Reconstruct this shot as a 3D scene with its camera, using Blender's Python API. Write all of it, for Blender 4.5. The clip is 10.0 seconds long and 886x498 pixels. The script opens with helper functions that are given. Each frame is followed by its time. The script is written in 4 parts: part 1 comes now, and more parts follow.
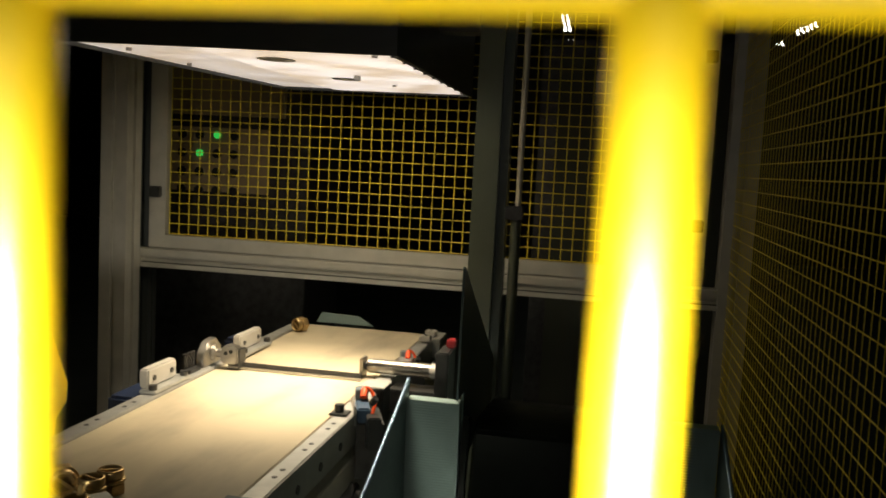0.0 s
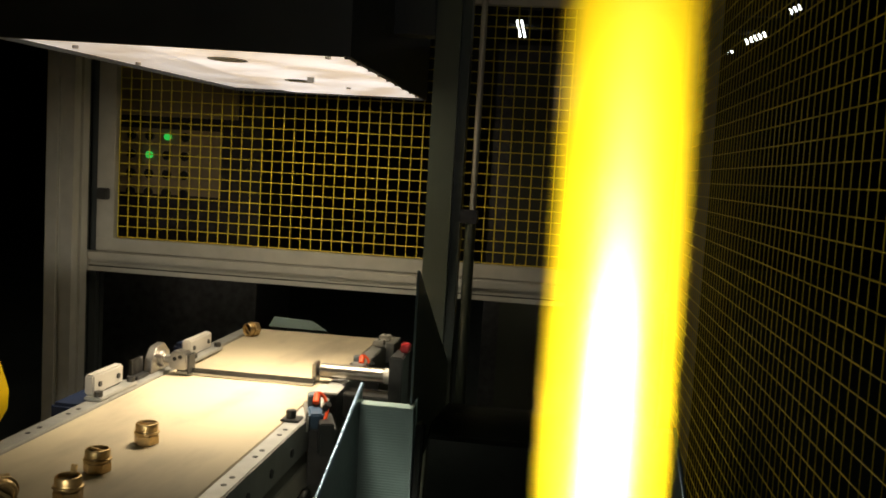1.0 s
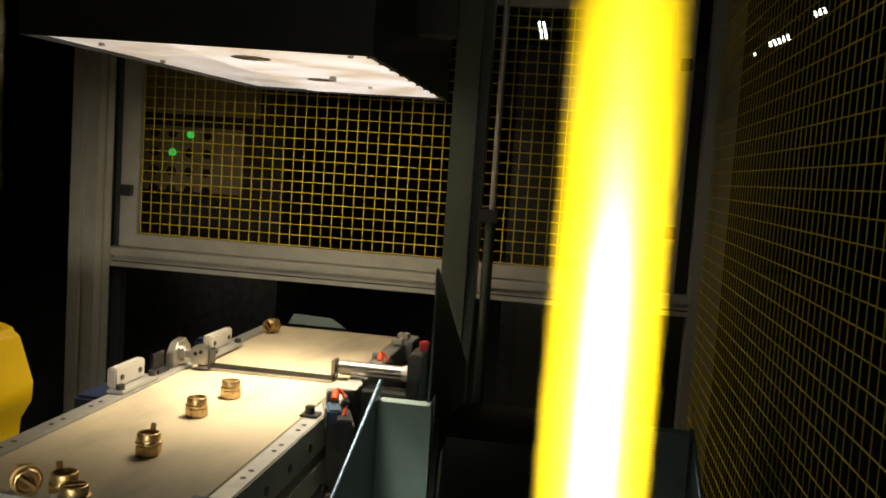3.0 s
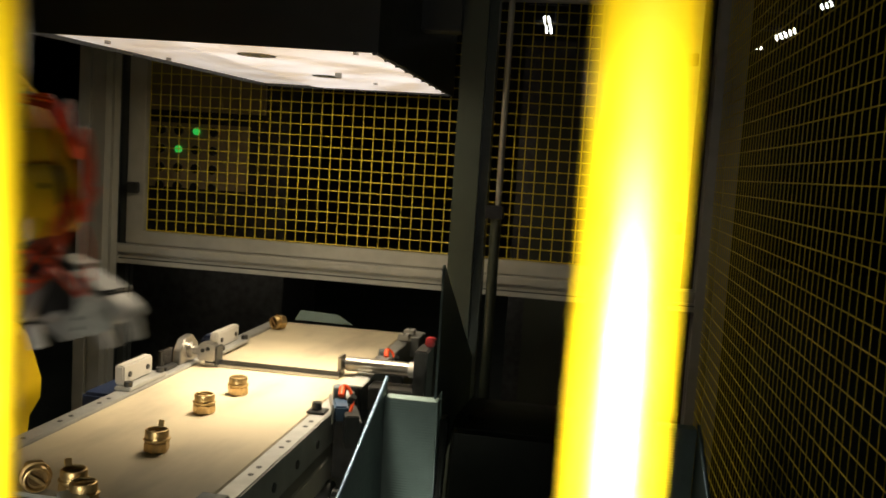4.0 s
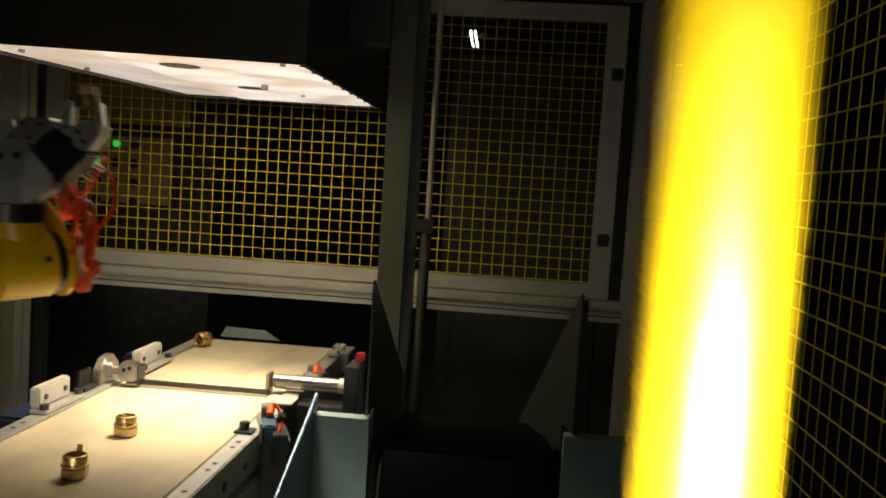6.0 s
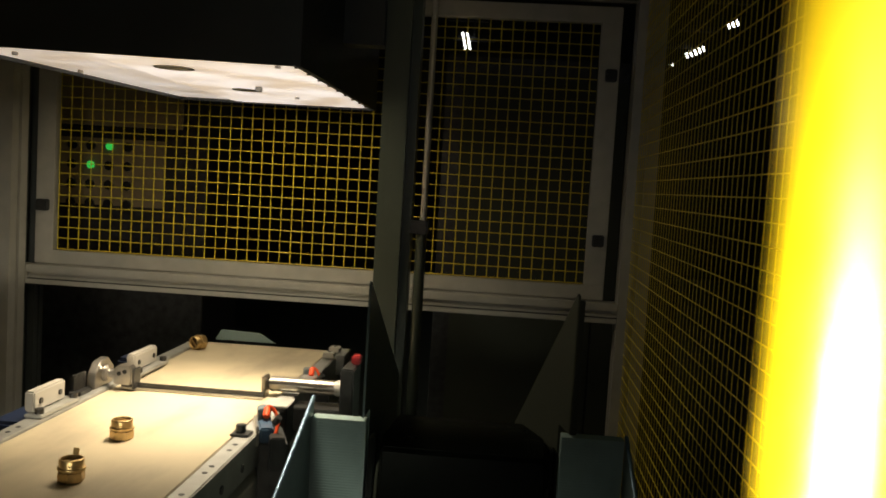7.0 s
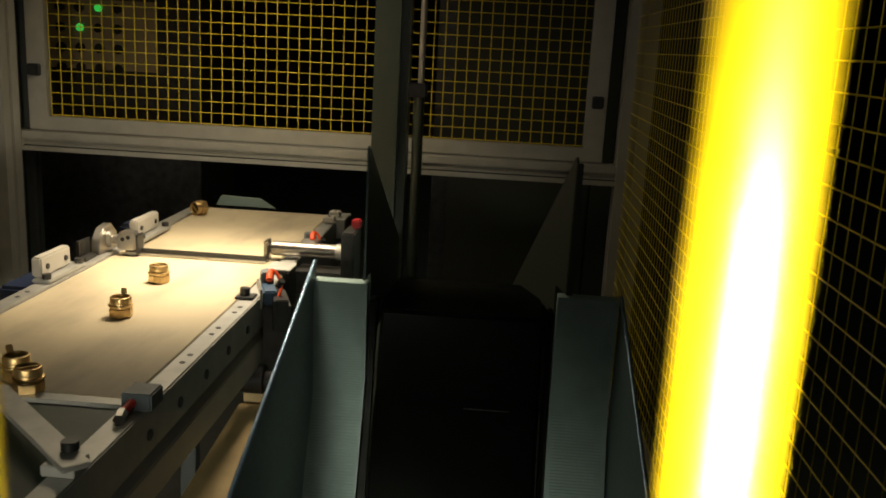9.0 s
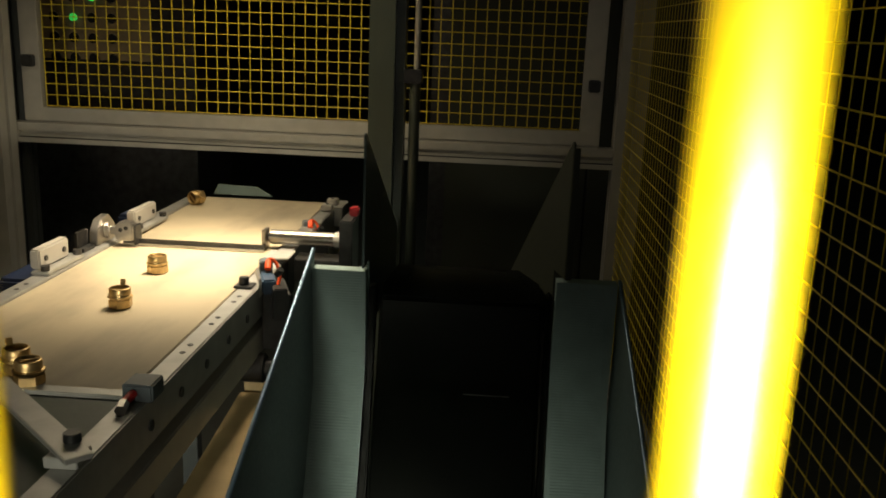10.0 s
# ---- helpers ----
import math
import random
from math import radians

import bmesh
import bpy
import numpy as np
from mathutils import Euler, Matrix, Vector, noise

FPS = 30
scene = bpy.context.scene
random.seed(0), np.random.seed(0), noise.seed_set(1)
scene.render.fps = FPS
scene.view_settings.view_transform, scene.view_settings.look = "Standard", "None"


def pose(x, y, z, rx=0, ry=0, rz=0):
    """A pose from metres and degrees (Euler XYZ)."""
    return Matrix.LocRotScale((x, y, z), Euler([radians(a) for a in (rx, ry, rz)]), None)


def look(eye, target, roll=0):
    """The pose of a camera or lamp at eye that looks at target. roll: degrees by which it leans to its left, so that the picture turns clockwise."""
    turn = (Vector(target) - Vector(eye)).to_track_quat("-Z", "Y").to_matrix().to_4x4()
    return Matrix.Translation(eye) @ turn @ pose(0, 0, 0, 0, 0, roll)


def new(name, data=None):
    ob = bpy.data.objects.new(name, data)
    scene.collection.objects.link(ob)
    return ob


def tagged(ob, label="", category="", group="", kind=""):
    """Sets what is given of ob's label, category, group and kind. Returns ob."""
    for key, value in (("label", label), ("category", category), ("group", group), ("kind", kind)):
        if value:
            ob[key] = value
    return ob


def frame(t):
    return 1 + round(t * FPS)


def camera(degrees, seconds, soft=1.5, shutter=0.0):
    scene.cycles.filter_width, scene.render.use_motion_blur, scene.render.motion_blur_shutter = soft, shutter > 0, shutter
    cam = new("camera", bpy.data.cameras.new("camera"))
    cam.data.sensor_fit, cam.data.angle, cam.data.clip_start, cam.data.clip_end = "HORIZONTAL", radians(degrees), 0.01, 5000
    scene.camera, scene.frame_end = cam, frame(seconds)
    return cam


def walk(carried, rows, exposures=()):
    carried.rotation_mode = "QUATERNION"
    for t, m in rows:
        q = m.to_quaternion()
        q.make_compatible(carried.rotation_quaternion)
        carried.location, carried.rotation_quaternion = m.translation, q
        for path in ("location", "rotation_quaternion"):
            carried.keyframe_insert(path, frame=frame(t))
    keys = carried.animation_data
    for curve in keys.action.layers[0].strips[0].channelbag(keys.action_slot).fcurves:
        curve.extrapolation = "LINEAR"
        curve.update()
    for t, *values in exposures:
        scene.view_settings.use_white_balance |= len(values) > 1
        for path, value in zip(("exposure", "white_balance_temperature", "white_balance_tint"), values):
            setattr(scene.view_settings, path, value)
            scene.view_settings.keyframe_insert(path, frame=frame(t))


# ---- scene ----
cam = camera(52.99, 10.0, soft=1.8, shutter=0.15)
cam.data.dof.use_dof = True
cam.data.dof.focus_distance = 1.7
cam.data.dof.aperture_fstop = 24.0

PATH = [
    (0, pose(0.0004, -0.0004, 1.2342, 84.514, -2.963, 10.710)),
    (0.5, pose(0.0006, 0.0133, 1.2304, 84.441, -3.938, 7.563)),
    (1, pose(-0.0000, 0.0111, 1.2310, 84.979, -3.347, 7.824)),
    (1.5, pose(0.0004, 0.0125, 1.2314, 84.898, -3.505, 7.879)),
    (2, pose(0.0009, 0.0031, 1.2287, 85.000, -3.728, 8.863)),
    (2.5, pose(0.0010, 0.0032, 1.2278, 85.070, -3.962, 8.981)),
    (4, pose(0.0001, 0.0016, 1.2299, 84.629, -3.663, 9.453)),
    (4.5, pose(-0.0011, 0.0037, 1.2313, 84.702, -3.394, 9.069)),
    (5, pose(-0.0010, 0.0051, 1.2302, 84.661, -3.406, 8.394)),
    (5.5, pose(-0.0027, 0.0125, 1.2320, 85.316, -4.156, 5.765)),
    (7, pose(-0.0116, 0.0157, 1.2293, 85.891, -3.406, 4.309)),
    (7.5, pose(-0.0103, 0.0147, 1.2287, 85.002, -2.624, 5.697)),
    (8, pose(-0.0097, 0.0142, 1.2294, 83.887, -2.565, 5.958)),
    (8.5, pose(-0.0094, 0.0121, 1.2290, 79.847, -3.590, 5.127)),
    (9, pose(-0.0096, 0.0104, 1.2319, 77.090, -2.967, 4.223)),
    (9.5, pose(-0.0094, 0.0096, 1.2333, 76.194, -2.424, 4.002)),
    (10, pose(-0.0096, 0.0101, 1.2340, 76.159, -2.236, 3.935)),
]
walk(cam, PATH, exposures=((0.0, 0.0, 6800, 12), (5.7, 0.0, 6800, 12), (7.0, -0.08, 6850, 12), (8.5, -0.22, 7000, 12), (10.0, -0.25, 7000, 12)))

# ---- world and light ----
world = bpy.data.worlds.new("dark_hall")
scene.world = world
world.use_nodes = True
world.node_tree.nodes["Background"].inputs[0].default_value = (0.55, 0.75, 0.5, 1)
world.node_tree.nodes["Background"].inputs[1].default_value = 0.006


def lamp(name, m, power, size, color, spread=180, shape="DISK", size_y=0.1):
    data = bpy.data.lights.new(name, "AREA")
    data.energy, data.size, data.color, data.shape = power, size, color, shape
    if shape == "RECTANGLE":
        data.size_y = size_y
    data.spread = radians(spread)
    ob = new(name, data)
    ob.matrix_world = m
    return ob


# the hood's work light and the hall's overhead; the fills have no seen source
lamp("hood_lamp", look((-0.47, 1.62, 1.40), (-0.55, 1.58, 0.8)), 3.3, 0.22, (1.0, 0.87, 0.64), 76)
lamp("hood_glow", look((-0.685, 1.93, 1.412), (-0.685, 1.93, 0.5)), 3.0, 0.55, (1.0, 0.88, 0.60), 180, "RECTANGLE", 0.85)
# two unseen lamps added behind the camera to brighten chute and robot
lamp("front_fill", look((-0.55, -1.5, 0.90), (-0.52, 1.35, -0.08)), 4.2, 0.4, (0.95, 1.0, 0.82), 38)
lamp("front_fill_beside", look((-0.2, -1.5, 0.92), (-1.08, 1.40, 0.50)), 1.25, 0.4, (1.0, 0.94, 0.78), 30)
lamp("hall_lamp", look((0.5, 1.0, 7.6), (0.5, 1.0, 0.0)), 6.0, 6.0, (0.80, 1.0, 0.70))
# unseen lamp added below the lens for the highlight on the near wires
lamp("wire_fill", look((0.0035, 0.017, 1.2045), (0.003, 0.054, 1.2120)), 0.15, 0.09, (1.0, 0.98, 0.93), 70, "RECTANGLE", 0.028)


# ---- materials ----
def mat(name, color, rough=0.5, metal=0.0, vary=0.12, scale=30.0, bump=0.0, fine=300.0, spec=0.5, stain=None, stain_scale=4.0, coat=0.0, stretch=1.0):
    m = bpy.data.materials.new(name)
    m.use_nodes = True
    n, l = m.node_tree.nodes, m.node_tree.links
    b = n["Principled BSDF"]
    b.inputs["Metallic"].default_value = metal
    b.inputs["Specular IOR Level"].default_value = spec
    b.inputs["Coat Weight"].default_value = coat
    b.inputs["Coat Roughness"].default_value = 0.26
    tc = n.new("ShaderNodeTexCoord")
    info = n.new("ShaderNodeObjectInfo")
    off = n.new("ShaderNodeVectorMath")
    off.operation = "MULTIPLY_ADD"
    l.new(info.outputs["Random"], off.inputs[0])
    off.inputs[1].default_value = (7.1, 3.3, 5.7)
    l.new(tc.outputs["Object"], off.inputs[2])
    no = n.new("ShaderNodeTexNoise")
    no.inputs["Scale"].default_value, no.inputs["Detail"].default_value = scale, 6
    l.new(off.outputs[0], no.inputs["Vector"])
    ramp = n.new("ShaderNodeValToRGB")
    ramp.color_ramp.elements[0].position, ramp.color_ramp.elements[1].position = 0.3, 0.7
    ramp.color_ramp.elements[0].color = (*[c * (1 - vary) for c in color], 1)
    ramp.color_ramp.elements[1].color = (*[min(1, c * (1 + vary)) for c in color], 1)
    l.new(no.outputs["Fac"], ramp.inputs[0])
    out = ramp.outputs[0]
    if stain:
        ns = n.new("ShaderNodeTexNoise")
        ns.inputs["Scale"].default_value, ns.inputs["Detail"].default_value = stain_scale, 8
        st = n.new("ShaderNodeVectorMath")
        st.operation = "MULTIPLY"
        st.inputs[1].default_value = (1.0, stretch, 1.0)
        l.new(off.outputs[0], st.inputs[0])
        l.new(st.outputs[0], ns.inputs["Vector"])
        r2 = n.new("ShaderNodeValToRGB")
        r2.color_ramp.elements[0].position, r2.color_ramp.elements[1].position = 0.48, 0.72
        l.new(ns.outputs["Fac"], r2.inputs[0])
        mx = n.new("ShaderNodeMix")
        mx.data_type = "RGBA"
        l.new(r2.outputs[0], mx.inputs[0])
        l.new(out, mx.inputs[6])
        mx.inputs[7].default_value = (*stain, 1)
        out = mx.outputs[2]
    l.new(out, b.inputs["Base Color"])
    nr = n.new("ShaderNodeTexNoise")
    nr.inputs["Scale"].default_value, nr.inputs["Detail"].default_value = fine, 4
    l.new(off.outputs[0], nr.inputs["Vector"])
    mr = n.new("ShaderNodeMapRange")
    mr.inputs[3].default_value, mr.inputs[4].default_value = max(0.03, rough - 0.1), min(1, rough + 0.12)
    l.new(nr.outputs["Fac"], mr.inputs[0])
    l.new(mr.outputs[0], b.inputs["Roughness"])
    if bump:
        bp = n.new("ShaderNodeBump")
        bp.inputs["Strength"].default_value, bp.inputs["Distance"].default_value = bump, 0.0008
        l.new(nr.outputs["Fac"], bp.inputs["Height"])
        l.new(bp.outputs[0], b.inputs["Normal"])
    return m


def glow(name, color, strength):
    m = bpy.data.materials.new(name)
    m.use_nodes = True
    b = m.node_tree.nodes["Principled BSDF"]
    b.inputs["Base Color"].default_value = (*color, 1)
    b.inputs["Emission Color"].default_value = (*color, 1)
    b.inputs["Emission Strength"].default_value = strength
    return m


M_WIRE = mat("yellow_powder_coat", (0.78, 0.62, 0.05), 0.38, 0, 0.06, 60, 0.1)
M_NEARWIRE = mat("yellow_gloss_wire", (0.80, 0.55, 0.005), 0.42, 0, 0.05, 80, 0.03, 300, 0.9, None, 4.0, 1.0)
M_ALU = mat("anodised_aluminium", (0.47, 0.46, 0.41), 0.42, 0.35, 0.08, 20, 0.1, 500)
M_RAIL = mat("milled_aluminium", (0.44, 0.44, 0.42), 0.4, 0.6, 0.1, 35, 0.15, 600)
M_STEEL = mat("brushed_steel", (0.42, 0.40, 0.37), 0.34, 1.0, 0.1, 60, 0.1, 500)
M_BARREL = mat("ground_steel_tube", (0.24, 0.22, 0.19), 0.3, 1.0, 0.1, 60, 0.1, 500)
M_DARKSTEEL = mat("blackened_steel", (0.05, 0.05, 0.05), 0.4, 0.6, 0.3, 40, 0.1)
M_BLACK = mat("black_plastic", (0.015, 0.016, 0.016), 0.35, 0, 0.3, 40, 0.1)
M_BELT = mat("cream_conveyor_belt", (0.52, 0.44, 0.30), 0.5, 0, 0.06, 9, 0.15, 900, 0.4, (0.30, 0.25, 0.18), 9.0, 0.0, 0.35)
M_GREENBELT = mat("dark_green_belt", (0.06, 0.085, 0.06), 0.5, 0, 0.15, 15, 0.1, 500)
M_HOOD = mat("grey_painted_sheet", (0.045, 0.052, 0.052), 0.45, 0.0, 0.15, 8, 0.1, 200)
M_COLUMN = mat("grey_green_paint", (0.075, 0.092, 0.074), 0.36, 0.0, 0.08, 10, 0.1, 250)
M_GALV = mat("blue_grey_galvanised", (0.14, 0.20, 0.20), 0.34, 0.15, 0.10, 9, 0.02, 120)
# the cool light on the folded edges is put into this bluer colour
M_EDGE_SHEEN = mat("blue_edge_sheen", (0.20, 0.30, 0.42), 0.3, 0.6, 0.15, 60, 0.05)
M_RIB = mat("ribbed_grey_rubber", (0.30, 0.41, 0.40), 0.5, 0.0, 0.12, 25, 0.1, 200)
M_BLACKCOVER = mat("black_gloss_cover", (0.004, 0.005, 0.004), 0.3, 0.0, 0.2, 20, 0.0, 30, 0.02)
M_WHITE = mat("white_nylon", (0.43, 0.41, 0.37), 0.45, 0, 0.05, 20, 0.1)
M_BRASS = mat("machined_brass", (0.58, 0.41, 0.19), 0.36, 0.9, 0.2, 120, 0.2, 700)
# darker copy of the brass, with the bore's shade in its colour
M_BRASS_IN = mat("brass_shadowed_bore", (0.30, 0.20, 0.09), 0.45, 1.0, 0.2, 120, 0.2, 700)
M_ROBOT = mat("robot_yellow_enamel", (0.80, 0.52, 0.012), 0.35, 0, 0.06, 12, 0.08, 120, 0.5, None, 4, 0.2)
M_RED = mat("red_plastic", (0.65, 0.03, 0.03), 0.4, 0, 0.1, 40)
M_HOSE = mat("orange_red_hose", (0.85, 0.10, 0.03), 0.3, 0, 0.08, 60)
M_BLUE = mat("blue_sensor_plastic", (0.025, 0.06, 0.11), 0.4, 0, 0.1, 40)
M_TAN = mat("tan_painted_steel", (0.50, 0.37, 0.19), 0.5, 0.0, 0.12, 12, 0.1)
M_DOOR = mat("grey_cabinet_paint", (0.050, 0.055, 0.042), 0.55, 0.0, 0.08, 6, 0.1, 300, 0.2)
M_PANEL = mat("beige_panel_paint", (0.24, 0.185, 0.105), 0.5, 0.0, 0.08, 10, 0.1)
M_FLOOR = mat("dark_concrete", (0.08, 0.085, 0.075), 0.6, 0, 0.2, 3, 0.2, 80)
M_WALL = mat("dark_hall_wall", (0.045, 0.045, 0.038), 0.8, 0, 0.2, 2, 0.1, 60)


def glow_plate(name, strength, spots):
    """A white plate that glows, with grime and a few darker smudges."""
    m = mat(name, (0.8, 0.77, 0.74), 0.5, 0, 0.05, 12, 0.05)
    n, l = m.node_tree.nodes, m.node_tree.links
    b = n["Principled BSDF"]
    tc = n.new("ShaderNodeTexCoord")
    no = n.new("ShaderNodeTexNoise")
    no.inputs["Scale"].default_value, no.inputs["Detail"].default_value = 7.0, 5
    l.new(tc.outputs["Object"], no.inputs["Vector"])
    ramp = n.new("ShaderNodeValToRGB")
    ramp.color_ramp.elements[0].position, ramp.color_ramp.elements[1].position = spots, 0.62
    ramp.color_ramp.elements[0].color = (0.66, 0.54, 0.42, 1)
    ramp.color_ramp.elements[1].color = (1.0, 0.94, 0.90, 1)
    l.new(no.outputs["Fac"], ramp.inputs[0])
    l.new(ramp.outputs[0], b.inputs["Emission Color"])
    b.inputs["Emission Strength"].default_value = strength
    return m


M_DIFF = glow_plate("lit_diffuser", 0.90, 0.37)
# bounced light on the hood's back plate is put in as a dim glow
M_PLATE_GLOW = glow_plate("dim_plate_glow", 0.58, 0.30)
M_NAVY = mat("navy_paint", (0.009, 0.018, 0.05), 0.4, 0, 0.15, 30, 0.05)
M_SLATE = mat("slate_grey_plastic", (0.10, 0.125, 0.14), 0.45, 0, 0.12, 40, 0.05)
M_DARKRED = mat("dark_red_plastic", (0.30, 0.015, 0.02), 0.4, 0, 0.15, 40)
M_GRIP = mat("grey_anodised_bracket", (0.42, 0.42, 0.40), 0.4, 0.5, 0.12, 50, 0.15, 400)
M_JAW = mat("pale_plastic_jaw", (0.62, 0.62, 0.60), 0.4, 0.1, 0.08, 50, 0.1)
M_GUARD = mat("pale_cloudy_plastic", (0.50, 0.52, 0.48), 0.3, 0, 0.22, 60, 0.1, 300, 0.5, (0.30, 0.31, 0.28), 25.0)
M_LABEL = mat("white_label", (0.75, 0.72, 0.65), 0.5, 0, 0.04, 80)
M_LETTER = mat("black_lettering", (0.03, 0.025, 0.02), 0.5, 0, 0.1, 80)
M_LETTER_RED = mat("red_lettering", (0.45, 0.05, 0.02), 0.5, 0, 0.1, 80)
M_LED = glow("green_indicator", (0.03, 0.8, 0.12), 0.5)
M_TUBE = glow("fluorescent_tube", (0.95, 1.0, 0.95), 5.0)


# ---- mesh helpers ----
def box(bm, x0, x1, y0, y1, z0, z1, m=None):
    v = [bm.verts.new(p) for p in ((x0, y0, z0), (x1, y0, z0), (x1, y1, z0), (x0, y1, z0), (x0, y0, z1), (x1, y0, z1), (x1, y1, z1), (x0, y1, z1))]
    for f in ((3, 2, 1, 0), (4, 5, 6, 7), (0, 1, 5, 4), (1, 2, 6, 5), (2, 3, 7, 6), (3, 0, 4, 7)):
        bm.faces.new([v[i] for i in f])
    if m is not None:
        bmesh.ops.transform(bm, matrix=m, verts=v)
    return v


def rod(bm, a, b, r, r2=None, seg=16, caps=True):
    a, b = Vector(a), Vector(b)
    q = (b - a).to_track_quat("Z", "Y")
    rings = []
    for p, rr in ((a, r), (b, r if r2 is None else r2)):
        rings.append([bm.verts.new(p + q @ Vector((rr * math.cos(k * math.tau / seg), rr * math.sin(k * math.tau / seg), 0))) for k in range(seg)])
    for k in range(seg):
        bm.faces.new((rings[0][k], rings[0][(k + 1) % seg], rings[1][(k + 1) % seg], rings[1][k]))
    if caps:
        bm.faces.new(rings[0][::-1])
        bm.faces.new(rings[1])


def lathe(bm, profile, seg=28, m=None):
    rings = []
    for r, z in profile:
        rings.append([bm.verts.new((r * math.cos(k * math.tau / seg), r * math.sin(k * math.tau / seg), z)) for k in range(seg)])
    for a, b in zip(rings, rings[1:]):
        for k in range(seg):
            bm.faces.new((a[k], a[(k + 1) % seg], b[(k + 1) % seg], b[k]))
    bm.faces.new(rings[0][::-1])
    bm.faces.new(rings[-1])
    if m is not None:
        bmesh.ops.transform(bm, matrix=m, verts=[v for r in rings for v in r])


def prism(bm, outline, d0, d1, axis="y"):
    """An outline of (u, v) pairs extruded along an axis: y gives (u, d, v), x gives (d, u, v), z gives (u, v, d)."""
    place = {"y": lambda u, v, d: (u, d, v), "x": lambda u, v, d: (d, u, v), "z": lambda u, v, d: (u, v, d)}[axis]
    a = [bm.verts.new(place(u, v, d0)) for u, v in outline]
    b = [bm.verts.new(place(u, v, d1)) for u, v in outline]
    n = len(outline)
    bm.faces.new(a)
    bm.faces.new(b[::-1])
    for k in range(n):
        bm.faces.new((a[k], b[k], b[(k + 1) % n], a[(k + 1) % n]))


def tube(bm, points, r, seg=8):
    """A round hose along a smooth line through the points."""
    pts = [Vector(p) for p in points]
    line = []
    for i in range(len(pts) - 1):
        p0, p1, p2, p3 = pts[max(i - 1, 0)], pts[i], pts[i + 1], pts[min(i + 2, len(pts) - 1)]
        for k in range(6):
            t = k / 6
            line.append(0.5 * (2 * p1 + (p2 - p0) * t + (2 * p0 - 5 * p1 + 4 * p2 - p3) * t * t + (3 * p1 - p0 - 3 * p2 + p3) * t ** 3))
    line.append(pts[-1])
    rings, side = [], None
    for i, p in enumerate(line):
        d = (line[min(i + 1, len(line) - 1)] - line[max(i - 1, 0)]).normalized()
        if side is None:
            side = d.orthogonal().normalized()
        side = (side - d * side.dot(d)).normalized()
        up = d.cross(side)
        rings.append([bm.verts.new(p + r * (side * math.cos(k * math.tau / seg) + up * math.sin(k * math.tau / seg))) for k in range(seg)])
    for a, b in zip(rings, rings[1:]):
        for k in range(seg):
            bm.faces.new((a[k], a[(k + 1) % seg], b[(k + 1) % seg], b[k]))
    bm.faces.new(rings[0][::-1])
    bm.faces.new(rings[-1])


def part(name, bm, material, parent=None, label="", bevel=0.0, smooth=40, segs=2):
    bmesh.ops.recalc_face_normals(bm, faces=bm.faces)
    if bevel:
        edges = [e for e in bm.edges if len(e.link_faces) == 2 and e.calc_face_angle(0) > radians(35)]
        bmesh.ops.bevel(bm, geom=edges, offset=bevel, segments=segs, affect="EDGES", clamp_overlap=True)
    me = bpy.data.meshes.new(name)
    for f in bm.faces:
        f.smooth = True
    for e in bm.edges:
        e.smooth = not (len(e.link_faces) == 2 and e.calc_face_angle(0) > radians(smooth))
    bm.to_mesh(me)
    bm.free()
    me.materials.append(material)
    ob = new(name, me)
    if parent is not None:
        ob.parent = parent
    if label:
        tagged(ob, label)
    return ob


def boxes(name, material, parent, *dims, label="", bevel=0.0015):
    bm = bmesh.new()
    for d in dims:
        box(bm, *d)
    return part(name, bm, material, parent, label, bevel)


def rods(name, material, parent, *dims, label="", bevel=0.0, seg=16):
    bm = bmesh.new()
    for d in dims:
        rod(bm, *d, seg=seg)
    return part(name, bm, material, parent, label, bevel)


def thing(name, label, category, group="", kind="", at=None):
    ob = new(name)
    ob.empty_display_size = 0.05
    if at is not None:
        ob.matrix_world = at
    return tagged(ob, label, category, group, kind)


# ---- the setting ----
def setting():
    bm = bmesh.new()
    box(bm, -12, 12, -12, 14, -0.1, 0)
    tagged(part("floor", bm, M_FLOOR), "dark grey concrete floor of the factory hall", "floor", kind="structure")
    for name, d in (("wall_north", (-12, 12, 14, 14.2, 0, 8)), ("wall_south", (-12, 12, -12.2, -12, 0, 8)),
                    ("wall_west", (-12.2, -12, -12, 14, 0, 8)), ("wall_east", (12, 12.2, -12, 14, 0, 8))):
        bm = bmesh.new()
        box(bm, *d)
        tagged(part(name, bm, M_WALL), "unlit dark wall of the factory hall", "wall", kind="structure")
    bm = bmesh.new()
    box(bm, -12.2, 12.2, -12.2, 14.2, 8, 8.2)
    tagged(part("ceiling", bm, M_WALL), "unlit dark ceiling of the factory hall", "ceiling", kind="structure")


def extrusion(bm, axis, a, b, c0, c1, w, h):
    """An aluminium profile with a slot along each side; axis is its long way, from a to b; c0, c1 the centre."""
    g, d = 0.18, 0.16
    out = []
    hw, hh, sw, sh, dx, dy = w / 2, h / 2, w * g / 2, h * g / 2, min(w, h) * d, min(w, h) * d
    s = min(sw, sh)
    out = [(-hw, -hh), (-s, -hh), (-s, -hh + dy), (s, -hh + dy), (s, -hh), (hw, -hh),
           (hw, -s), (hw - dx, -s), (hw - dx, s), (hw, s), (hw, hh),
           (s, hh), (s, hh - dy), (-s, hh - dy), (-s, hh), (-hw, hh),
           (-hw, s), (-hw + dx, s), (-hw + dx, -s), (-hw, -s)]
    prism(bm, [(u + c0, v + c1) for u, v in out], a, b, axis)


